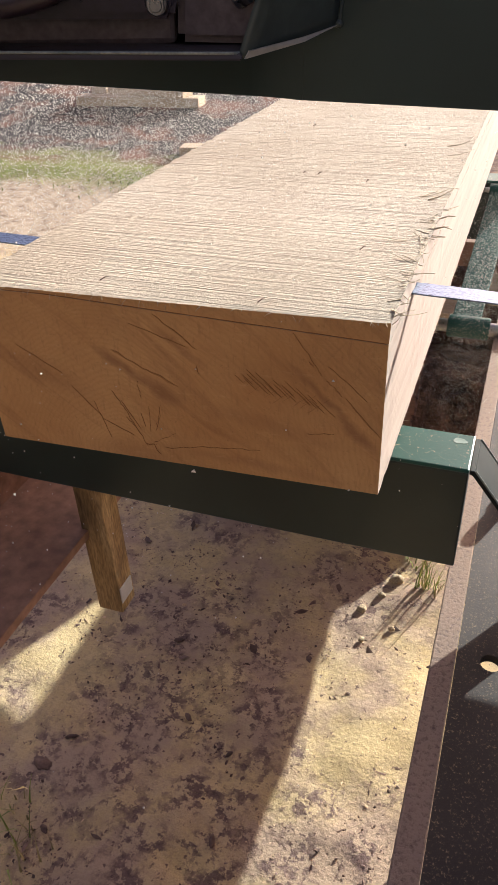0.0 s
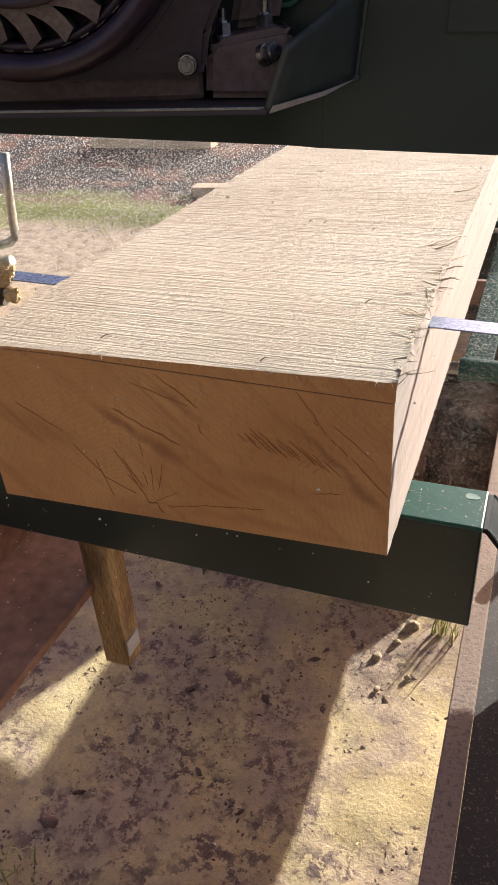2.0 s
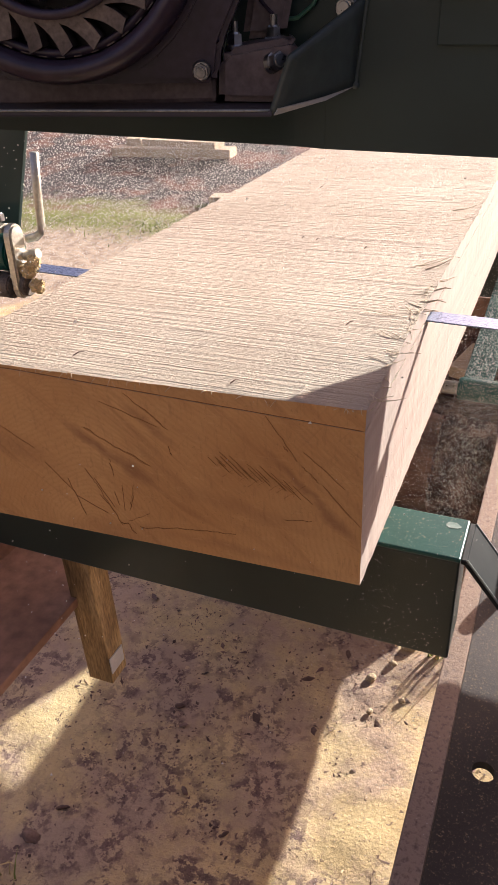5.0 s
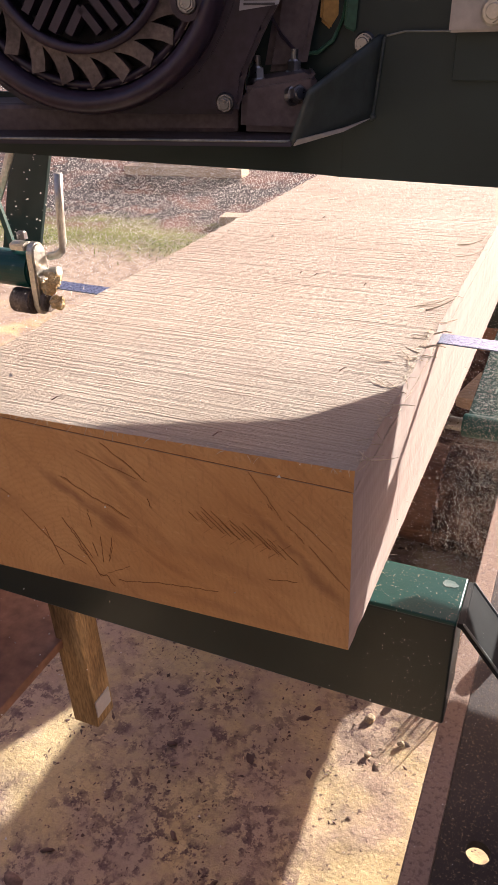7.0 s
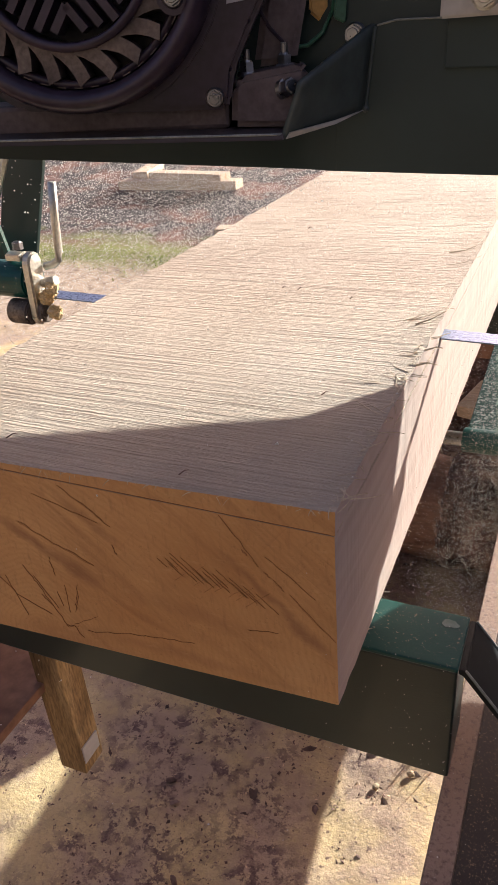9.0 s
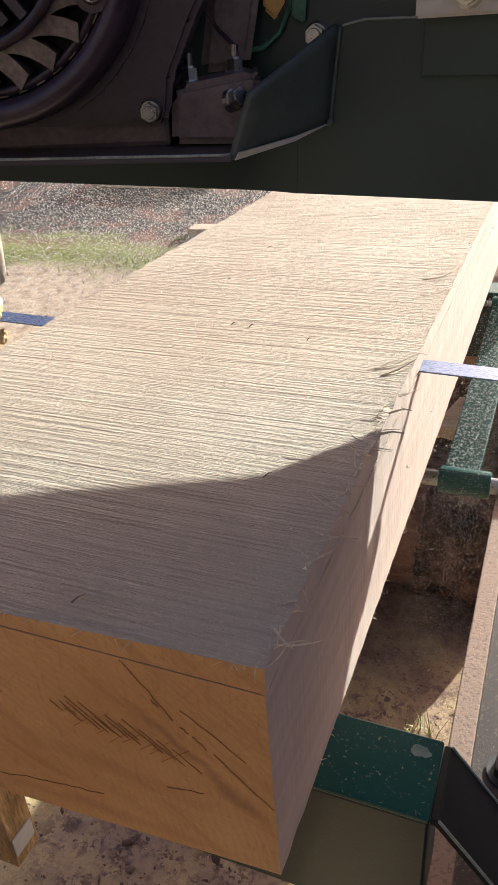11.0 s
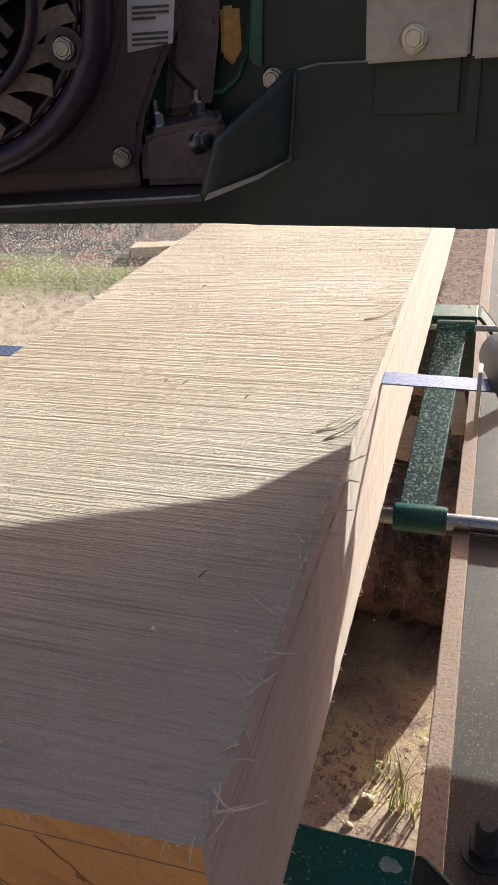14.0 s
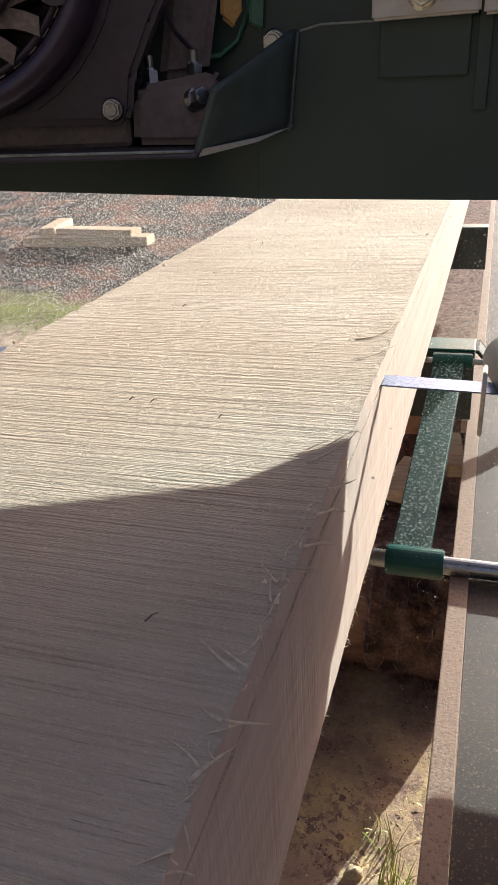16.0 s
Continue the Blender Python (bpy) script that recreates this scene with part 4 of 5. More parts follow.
def bark_log(cy, x0, x1, ra, rb, seed, peel, knot):
    """A tapering log lying across the bed's line: peeled brown wood up to peel, then rough swirling bark round a knot."""
    th = thing("bark_log", "rough log, partly peeled to brown wood, with shaggy dark bark", "log", "logs under the bed")
    bm = B()
    n, m, rings = 84, 110, []

    def bark_from(a):
        return peel + 0.022 * noise.noise((math.sin(a) * 3.0, seed, 1.0)) + 0.006 * noise.noise((math.sin(a) * 14, seed, 4.0))
    for i in range(m + 1):
        s = i / m
        x = x0 + (x1 - x0) * s
        r0 = ra + (rb - ra) * s
        ring = []
        for k in range(n):
            a = math.tau * k / n
            c, h = math.cos(a), math.sin(a)
            q = r0 * (1 + 0.06 * noise.noise((x * 9 + seed, c * 2.2, h * 2.2)))
            if x > bark_from(a):
                q += 0.012 + 0.010 * noise.noise((x * 26, c * 3.5, h * 3.5 + seed)) + 0.006 * noise.noise((x * 80, c * 12, h * 12 + seed))
                d = math.hypot(x - knot[0], (a - knot[1]) * r0)
                q += 0.010 * math.cos(d * 190 + 1.5 * noise.noise((x * 30, c * 5, h * 5))) * math.exp(-(d / 0.05) ** 2)
            ring.append(bm.verts.new((x, cy + q * c, GROUND - 0.012 + r0 + q * h)))
        rings.append(ring)
    for i, (u, v) in enumerate(zip(rings, rings[1:])):
        xm = x0 + (x1 - x0) * (i + 0.5) / m
        for k in range(n):
            f = bm.faces.new((u[k], u[(k + 1) % n], v[(k + 1) % n], v[k]))
            f.material_index = 1 if xm > bark_from(math.tau * (k + 0.5) / n) else 0
    bm.faces.new(rings[0])
    bm.faces.new(rings[-1])
    bmesh.ops.recalc_face_normals(bm, faces=bm.faces)
    part("trunk", bm, [M_PEELED, M_LOG], th)
    bm = B()
    r = random.Random(seed)
    for k in range(260):
        s = r.random()
        x, a = x0 + (x1 - x0) * s, r.uniform(math.pi * 0.55, math.pi * 1.35)
        if x < peel + 0.02:
            continue
        r0 = ra + (rb - ra) * s + 0.012
        p = Vector((x, cy + r0 * 1.02 * math.cos(a), GROUND - 0.012 + r0 + r0 * 1.02 * math.sin(a)))
        l = r.uniform(0.008, 0.030)
        d = Vector((r.uniform(-1, 1), r.uniform(-0.9, -0.1), r.uniform(-1.2, 0.4))).normalized()
        tube(bm, [p, p + d * l * 0.5, p + d * l + Vector((r.uniform(-0.01, 0.01), 0, -0.008))], r.uniform(0.0005, 0.0014), 4, 0.3)
    tagged(part("loose_bark", bm, M_FRINGE, th, "loose stringy bark"), kind="stuff")


bark_log(1.075, -0.60, 0.09, 0.150, 0.098, 31, -0.085, (0.012, math.pi * 0.80))
# second log is added to darken the gap and shade the ground there
bark_log(1.72, -0.70, 0.19, 0.17, 0.15, 47, -0.30, (0.0, math.pi * 0.7))

for cx, cy, cz, lx, ly, lz, rx, rz in ((-0.052, 1.205, 0.150, 0.050, 0.115, 0.030, 8, -18), (0.034, 1.335, 0.150, 0.036, 0.20, 0.026, -6, 6), (0.058, 1.62, 0.118, 0.026, 0.16, 0.030, 0, -4)):
    th = thing("wood_offcut", "pale sawn offcut resting on the logs under the bed", "timber", "offcuts under the bed")
    bm = B()
    box(bm, -lx / 2, lx / 2, -ly / 2, ly / 2, -lz / 2, lz / 2, 0.003, Matrix.Translation((cx, cy, cz)) @ Matrix.Rotation(radians(rz), 4, "Z") @ Matrix.Rotation(radians(rx), 4, "X"))
    part("offcut_body", bm, M_TIMBER, th)

# ---- log clamp between the bunks
def clamp():
    th = thing("log_clamp", "hammered green log clamp with a bright steel rod", "clamp")
    bm = B()
    a, b = Vector((0.0165, 0.602, 0.389)), Vector((0.0305, 0.932, 0.486))
    d = b - a
    m = Matrix.Translation((a + b) / 2) @ d.to_track_quat("Y", "Z").to_matrix().to_4x4()
    box(bm, -0.0205, 0.0205, -d.length / 2, d.length / 2, -0.005, 0.005, 0.0012, m)
    part("arm", bm, M_HAMMER, th, "flat arm in hammered green paint, speckled with sawdust")
    bm = B()
    cyl(bm, (-0.008, 0.592, 0.383), (0.052, 0.592, 0.383), 0.0165, 28, bevel=0.0015)
    part("sleeve", bm, M_GREEN, th, "green pivot sleeve")
    bm = B()
    cyl(bm, (-0.045, 0.592, 0.383), (0.34, 0.592, 0.383), 0.0098, 24)
    part("rod", bm, M_STEEL, th, "bright steel rod")
    bm = B()
    cyl(bm, (0.008, 0.938, 0.489), (0.062, 0.938, 0.489), 0.011, 24, bevel=0.0012)
    part("upper_sleeve", bm, M_GREEN, th)
    bm = B()
    cyl(bm, (-0.006, 0.938, 0.489), (0.15, 0.938, 0.489), 0.0045, 16)
    part("upper_rod", bm, M_STEEL, th)


clamp()

# ---- the travelling saw head
head = thing("saw_head", "green band-saw head with a black petrol engine, cutting along the timber", "saw head")
LEAN = Matrix.Rotation(math.atan(TILT), 4, "Y")

bm = B()          # band blade with forward teeth
pts, pitch = [], 0.019
x = -0.85
while x < 0.60:
    pts += [(x, 0.0226), (x + 0.004, 0.0231), (x + 0.009, 0.0227)]
    x += pitch
prism(bm, [(0.60, 0.0)] + [(0.60, 0.0222)] + pts[::-1] + [(-0.85, 0.0)], "z", -0.0006, 0.0006)
part("band_blade", bm, M_BLADE, head, "thin bright band-saw blade")

bm = B()
box(bm, LEFT + 0.0006, RIGHT - 0.0004, 0.014, 2.55, -0.00132, 0.00132)
part("uncut_web", bm, M_SIDE, head, "strip of wood not yet reached by the blade")

bm = B()          # main plate with its folded foot
prism(bm, [(-0.0560, 0.1574), (0.34, 0.157), (0.34, 0.2408), (-0.021, 0.2408), (-0.0322, 0.2385), (-0.0375, 0.230), (-0.0375, 0.1950), (-0.0560, 0.1880)], "y", -0.129, -0.125, 0.0002)
part("front_plate", bm, M_DKGREEN, head, "dark green front plate of the head")
bm = B()
prism(bm, [(-0.030, 0.2), (-0.12, 0.2), (-0.20, 0.255), (-0.36, 0.36), (-0.36, 0.60), (0.34, 0.60), (0.34, 0.2)], "y", -0.1235, -0.1205)
part("back_panel", bm, M_DKGREEN, head)
bm = B()
line, turn = [Vector((-0.0560, -0.1290))], 0.0
for k in range(8):          # rolled bend from the plate's plane into the beam's
    turn += radians(21.0) / 8
    line.append(line[-1] + Vector((-math.cos(turn), -math.sin(turn))) * 0.004)
line.append(Vector((-0.46, -0.272)))
rows = []
for k, p in enumerate(line):
    f = (line[0].x - p.x) / (line[0].x - line[-1].x)
    q = p + Vector((0.001, 0.0028))
    rows.append([bm.verts.new(c) for c in ((p.x, p.y, 0.1573 + 0.0287 * f), (p.x, p.y, 0.196 + 0.026 * f), (q.x, q.y, 0.196 + 0.026 * f), (q.x, q.y, 0.1573 + 0.0287 * f))])
for u, v in zip(rows, rows[1:]):
    for k in range(4):
        bm.faces.new((u[k], u[(k + 1) % 4], v[(k + 1) % 4], v[k]))
bm.faces.new(rows[0])
bm.faces.new(rows[-1])
bmesh.ops.recalc_face_normals(bm, faces=bm.faces)
part("deck_beam", bm, M_DKGREEN, head, "dark green beam under the engine deck")
bm = B()
box(bm, 0.0087, 0.0517, -0.1325, -0.1295, 0.2157, 0.250, 0.0006)
part("backing_tab", bm, M_DKGREEN, head)
bm = B()
box(bm, 0.0550, 0.0615, -0.1315, -0.1295, 0.20, 0.26, 0.0006)
part("weld_strip", bm, M_DKGREEN, head)
for x0, x1 in ((0.0055, 0.0555), (0.0568, 0.125)):
    bm = B()
    prism(bm, [(x0, 0.2403), (x1, 0.2413), (x1, 0.34), (x0, 0.34)], "y", -0.1405, -0.1335, 0.0012)
    part("cream_bracket", bm, M_WHITE, head, "cream painted steel bracket")
bm = B()
hex_bolt(bm, Matrix.Translation((0.0291, -0.1405, 0.2505)) @ Matrix.Rotation(radians(90), 4, "X"), 0.0058, True, 0.004)
part("bracket_bolt", bm, M_ZINC, head)
bm = B()
hex_bolt(bm, Matrix.Translation((-0.0468, -0.1237, 0.2346)) @ Matrix.Rotation(radians(90), 4, "X"), 0.0052, True, 0.005)
part("panel_bolt", bm, M_STEEL, head)

bm = B()          # side gusset between plate and engine deck
q = [Vector(p) for p in ((-0.0376, -0.1295, 0.1943), (-0.0335, -0.1295, 0.2395), (-0.0530, -0.198, 0.2145), (-0.0638, -0.198, 0.1863))]
faces = []
for dx in (0.0, -0.0035):
    faces.append([[bm.verts.new(q[0].lerp(q[1], a / 8).lerp(q[3].lerp(q[2], a / 8), b / 8) + Vector((dx, 0, 0))) for b in range(9)] for a in range(9)])
for side in faces:
    for a in range(8):
        for b in range(8):
            bm.faces.new((side[a][b], side[a + 1][b], side[a + 1][b + 1], side[a][b + 1]))
rims = [[side[0][b] for b in range(8)] + [side[a][8] for a in range(8)] + [side[8][b] for b in range(8, 0, -1)] + [side[a][0] for a in range(8, 0, -1)] for side in faces]
for k in range(32):
    bm.faces.new((rims[0][k], rims[0][(k + 1) % 32], rims[1][(k + 1) % 32], rims[1][k]))
bmesh.ops.recalc_face_normals(bm, faces=bm.faces)
part("side_gusset", bm, M_GUSSET, head, "bent grey-green gusset", smooth=True)
bm = B()
tube(bm, [(-0.0374 + 0.0042 * k / 23 + 0.0002 * noise.noise((k * 0.9, 0, 1)), -0.1300, 0.195 + 0.043 * k / 23) for k in range(24)], 0.0011, 8)
bmesh.ops.create_icosphere(bm, subdivisions=2, radius=0.0022, matrix=Matrix.Translation((-0.0374, -0.1305, 0.1945)))
part("weld_bead", bm, M_GUSSET, head)

# sunlit sliver below the gusset, its brightness put into cream colour
bm = B()
q = [(-0.0618, -0.1995, 0.1852), (-0.0600, -0.1985, 0.1885), (-0.0460, -0.160, 0.1905), (-0.0360, -0.130, 0.1935), (-0.0455, -0.160, 0.1885)]
vs = [bm.verts.new((x - 0.0012, y, z + 0.0006)) for x, y, z in q]
ws = [bm.verts.new((x - 0.0022, y + 0.001, z + 0.0006)) for x, y, z in q]
bm.faces.new(vs)
bm.faces.new(ws[::-1])
for a in range(5):
    bm.faces.new((vs[a], vs[(a + 1) % 5], ws[(a + 1) % 5], ws[a]))
bmesh.ops.recalc_face_normals(bm, faces=bm.faces)
part("lit_edge", bm, M_WHITE, head, "cream wedge standing for a sunlit sliver under the gusset")

# engine deck: folded tray set at an angle to the plate
DECK = Matrix.Translation((-0.0645, -0.2, 0.0006)) @ Matrix.Rotation(radians(21.65), 4, "Z")
bm = B()
tray = [(0.0, 0.0, 0.1845), (-0.42, 0.0, 0.1925), (-0.42, 0.078, 0.1925), (0.012, 0.074, 0.1850)]
top = [(0.0, 0.001, 0.1875), (-0.42, 0.001, 0.1955), (-0.42, 0.078, 0.1955), (0.012, 0.074, 0.1885)]
lo = [bm.verts.new(DECK @ Vector(p)) for p in tray]
hi = [bm.verts.new(DECK @ Vector(p)) for p in top]
bm.faces.new(lo)
bm.faces.new(hi[::-1])
for a in range(4):
    b = (a + 1) % 4
    bm.faces.new((lo[a], lo[b], hi[b], hi[a]))
bmesh.ops.recalc_face_normals(bm, faces=bm.faces)
bmesh.ops.bevel(bm, geom=list(bm.edges), offset=0.0008, segments=2, affect="EDGES")
part("engine_deck", bm, M_DECK, head, "folded dark green engine deck")


# bright line on the deck's lit edge, drawn as a pale strip
bm = B()
tube(bm, [DECK @ Vector(p) for p in ((-0.42, 0.0004, 0.1953), (-0.02, 0.0004, 0.1879), (-0.004, 0.0008, 0.1876), (0.0004, 0.004, 0.1874))], 0.0007, 6)
part("pale_edge", bm, M_EDGE, head, "pale strip standing for light along the deck's edge")
# pale line along the plate's top edge
bm = B()
tube(bm, [(-0.0322, -0.1292, 0.2387), (-0.021, -0.1292, 0.2410), (0.0050, -0.1292, 0.2410)], 0.0006, 6)
part("pale_edge", bm, M_EDGE, head, "pale edges of the plate")


# ---- engine on the deck, in its own frame: u to the side, v into depth, w up
engine = tagged(new("engine"), "black air-cooled petrol engine with a slotted recoil starter")
engine.parent = head
engine.matrix_basis = Matrix.Translation(Vector((-0.0673, -0.2, 0.0003)) * U) @ Matrix.Rotation(radians(21.65), 4, "Z")
CU, CW, RR = -0.108, 0.2805, 0.0755

bm = B()          # fan housing: rounded shroud behind the starter
outline = []
for k in range(40):
    a = math.tau * k / 40
    r = 0.086
    u, w = CU + r * math.cos(a), CW + r * math.sin(a)
    outline.append((u, max(w, 0.203)))
prism(bm, outline, "y", 0.016, 0.060, 0.004)
prism(bm, [(-0.105, 0.2010), (-0.0290, 0.2000), (-0.0262, 0.205), (-0.0240, 0.220), (-0.0130, 0.242), (0.0020, 0.268), (0.010, 0.34), (-0.105, 0.34)], "y", 0.018, 0.060, 0.003)
part("fan_shroud", bm, M_BLACK, engine, "glossy black fan shroud", smooth=False)


def ring_solid(bm, cu, cw, prof, seg=72):
    """Revolve a profile of (radius, depth) about the starter's axis."""
    rings = []
    for r, v in prof:
        rings.append([bm.verts.new((cu + r * math.cos(math.tau * k / seg), v, cw + r * math.sin(math.tau * k / seg))) for k in range(seg)])
    for a, b in zip(rings, rings[1:] + rings[:1]):
        for k in range(seg):
            bm.faces.new((a[k], a[(k + 1) % seg], b[(k + 1) % seg], b[k]))
    bmesh.ops.recalc_face_normals(bm, faces=bm.faces)


bm = B()
ring_solid(bm, CU, CW, [(0.0780, 0.016), (0.0782, 0.002), (0.0765, -0.006), (0.0735, -0.0105), (0.0695, -0.0105), (0.0665, -0.006), (0.0655, 0.004), (0.066, 0.016)])
part("starter_rim", bm, M_BLACK, engine, "moulded black starter rim", smooth=True)
bm = B()
cyl(bm, (CU, 0.012, CW), (CU, 0.015, CW), 0.0662, 64)
part("starter_screen", bm, M_RUBBER, engine)


def bar(bm, u0, w0, u1, w1, width, v0, v1, curve=0.0, n=5):
    """A raised slat between slots, optionally curved."""
    a, b = Vector((u0, w0)), Vector((u1, w1))
    d = (b - a).normalized()
    s = Vector((-d.y, d.x))
    rows = []
    for i in range(n):
        t = i / (n - 1)
        c = a + (b - a) * t + s * curve * math.sin(math.pi * t)
        rows.append([bm.verts.new((c.x + s.x * width * k, v, c.y + s.y * width * k)) for k, v in ((-1, v1), (-0.8, v0), (0.8, v0), (1, v1))])
    for p, q in zip(rows, rows[1:]):
        for k in range(4):
            bm.faces.new((p[k], p[(k + 1) % 4], q[(k + 1) % 4], q[k]))
    bm.faces.new(rows[0])
    bm.faces.new(rows[-1][::-1])


bm = B()
ring_solid(bm, CU, CW, [(0.0655, 0.012), (0.0655, 0.0), (0.0628, -0.003), (0.0610, 0.0), (0.0610, 0.012)])
ring_solid(bm, CU, CW, [(0.0475, 0.012), (0.0475, -0.010), (0.0440, -0.011), (0.0430, -0.008), (0.0430, 0.012)])
part("starter_cover", bm, M_BLACK, engine, "black stamped starter cover", smooth=True)
for k in range(24):
    a = math.tau * k / 24
    bm = B()
    r0, r1, tw = 0.0455, 0.0622, 0.20
    bar(bm, CU + r0 * math.cos(a - tw), CW + r0 * math.sin(a - tw), CU + r1 * math.cos(a + tw * 0.4), CW + r1 * math.sin(a + tw * 0.4), 0.0047, -0.005, 0.006, 0.0022)
    bmesh.ops.recalc_face_normals(bm, faces=bm.faces)
    part("louvre", bm, M_DUSTFAN, engine)
for side in range(5):
    for j in range(-2, 3):
        a = math.tau * side / 5 + 0.35
        c, s = math.cos(a), math.sin(a)
        off, r0, r1 = j * 0.0078, 0.013 + abs(j) * 0.004, 0.0425 - abs(j) * 0.0035
        if r1 - r0 < 0.010:
            continue
        bm = B()
        bar(bm, CU + r0 * c - off * s, CW + r0 * s + off * c, CU + r1 * c - off * s, CW + r1 * s + off * c, 0.0026, -0.0095, 0.004)
        bmesh.ops.recalc_face_normals(bm, faces=bm.faces)
        part("hub_slat", bm, M_BLACK, engine)
bm = B()
cyl(bm, (CU, 0.01, CW), (CU, -0.0105, CW), 0.014, 32, bevel=0.002)
part("hub_cap", bm, M_BLACK, engine)
for k in range(44):
    a = math.tau * k / 44
    bm = B()
    m = Matrix.Translation((CU, 0, CW)) @ Matrix.Rotation(-a, 4, "Y")
    box(bm, 0.0618, 0.0652, -0.001, 0.008, -0.0022, 0.0022, 0.0, m)
    part("rim_tooth", bm, M_DUSTFAN, engine)
for a in (-24, 66, 156):
    u, w = CU + 0.0610 * math.cos(radians(a)), CW + 0.0610 * math.sin(radians(a))
    bm = B()
    cyl(bm, (u, 0.006, w), (u, -0.008, w), 0.0085, 20)
    part("screw_boss", bm, M_BLACK, engine)
    bm = B()
    hex_bolt(bm, Matrix.Translation((u, -0.008, w)) @ Matrix.Rotation(radians(90), 4, "X"), 0.0044, True, 0.006)
    part("starter_bolt", bm, M_STEEL, engine)

bm = B()
hex_bolt(bm, Matrix.Translation((-0.0355, 0.0175, 0.2066)) @ Matrix.Rotation(radians(90), 4, "X"), 0.0043, True, 0.0085)
part("shroud_bolt", bm, M_STEEL, engine)
bm = B()
box(bm, -0.200, -0.028, 0.030, 0.072, 0.1885, 0.206, 0.003)
part("engine_base", bm, M_ENGINE, engine, "dark cast engine base")
bm = B()          # cast foot with studs
prism(bm, [(-0.0275, 0.190), (0.0165, 0.1885), (0.0175, 0.2200), (0.013, 0.2215), (-0.021, 0.2165), (-0.0260, 0.212)], "y", 0.024, 0.075, 0.0035)
part("cast_foot", bm, M_ENGINE, engine, "dark cast engine foot")
bm = B()
prism(bm, [(-0.014, 0.219), (0.012, 0.2205), (0.020, 0.262), (0.024, 0.34), (-0.004, 0.34), (-0.006, 0.262)], "y", 0.062, 0.085, 0.004)
part("cylinder_duct", bm, M_ENGINE, engine, "dark cast crankcase cover")
for u, v, w in ((-0.0177, 0.040, 0.2155), (0.0046, 0.058, 0.2180)):
    bm = B()
    m = Matrix.Translation((u, v, w))
    hex_bolt(bm, m, 0.0046, True, 0.006)
    bmesh.ops.create_cone(bm, cap_ends=True, segments=12, radius1=0.0022, radius2=0.0020, depth=0.010, matrix=m @ Matrix.Translation((0, 0, 0.009)))
    part("foot_stud", bm, M_STEEL, engine)
bm = B()
hex_bolt(bm, Matrix.Translation((0.0038, 0.0262, 0.2093)) @ Matrix.Rotation(radians(78), 4, "X") @ Matrix.Rotation(radians(30), 4, "Y"), 0.0050, True, 0.006)
part("foot_bolt", bm, M_STEEL, engine)
bm = B()
prism(bm, [(-0.0266, 0.2520), (-0.0050, 0.2548), (-0.0002, 0.285), (-0.0225, 0.285)], "y", 0.0168, 0.0176)
part("maker_label", bm, M_LABEL, engine, "pale printed maker's label")
for k in range(6):
    bm = B()
    z = 0.2545 + k * 0.0022 + (0.004 if k > 2 else 0)
    s = (z - 0.252) / 0.033
    box(bm, -0.0245 + 0.0043 * s, -0.0075 + 0.0045 * s - (0.006 if k == 3 else 0), 0.0163, 0.0167, z, z + 0.0011)
    part("print_line", bm, M_PRINT, engine)
bm = B()
prism(bm, [(0.020, 0.247), (0.027, 0.241), (0.034, 0.251), (0.036, 0.27), (0.021, 0.27)], "y", 0.070, 0.078, 0.0015)
part("coil_tag", bm, M_AMBER, engine, "amber plastic tag")
bm = B()
tube(bm, [(0.0035, 0.075, 0.232), (0.010, 0.07, 0.2285), (0.019, 0.068, 0.2295), (0.028, 0.068, 0.236), (0.034, 0.068, 0.248), (0.038, 0.068, 0.275)], 0.0013, 8)
part("green_lead", bm, M_WIRE, engine, "thin green insulated wire")
bm = B()
tube(bm, [(0.004, 0.060, 0.232), (-0.004, 0.056, 0.240), (-0.010, 0.054, 0.250), (-0.012, 0.054, 0.268)], 0.0011, 8)
part("black_lead", bm, M_BLACK, engine)
bm = B()
prism(bm, [(0.034, 0.243), (0.041, 0.240), (0.043, 0.275), (0.037, 0.275)], "y", 0.062, 0.066, 0.001)
part("connector", bm, M_WIRE, engine)

# ---- blade guides and guards on the head
bm = B()
outline = [(0.011 * math.cos(a) - 0.002, 0.036 + 0.013 * math.sin(a)) for a in np.linspace(0, math.pi, 12)] + [(-0.013, -0.020), (-0.008, -0.029), (0.003, -0.029), (0.009, -0.018)]
prism(bm, outline, "x", -0.4290, -0.4185, 0.002)
lg = part("guide_block", bm, M_ZINC, head, "bright steel blade guide block caked with sawdust")
bm = B()
prism(bm, [(-0.013, 0.0405), (-0.013, 0.047), (-0.004, 0.049), (0.006, 0.046), (0.006, 0.0395)], "x", -0.448, -0.4292, 0.001)
part("guide_cap", bm, M_ZINC, lg, "folded steel cap of the guide")
bm = B()
cyl(bm, (-0.456, -0.006, -0.016), (-0.4295, -0.006, -0.016), 0.0135, 28, bevel=0.0015)
cyl(bm, (-0.4180, -0.004, -0.014), (-0.4110, -0.004, -0.014), 0.0115, 24, bevel=0.001)
part("guide_roller", bm, M_GRIME, lg, "dark grimy guide roller")
bm = B()
cyl(bm, (-0.80, 0.004, 0.016), (-0.4295, 0.004, 0.016), 0.0195, 32, bevel=0.002)
part("guide_arm", bm, M_GREEN, head, "round green guide arm")
bm = B()
hex_bolt(bm, Matrix.Translation((-0.436, -0.004, 0.0492)), 0.0058, False, 0.007)
part("set_screw", bm, M_STEEL, lg)
bm = B()
cyl(bm, (-0.4183, 0.004, 0.014), (-0.3990, 0.002, 0.019), 0.0052, 16, bevel=0.0008)
part("guide_peg", bm, M_ZINC, lg, "short steel peg")
bm = B()
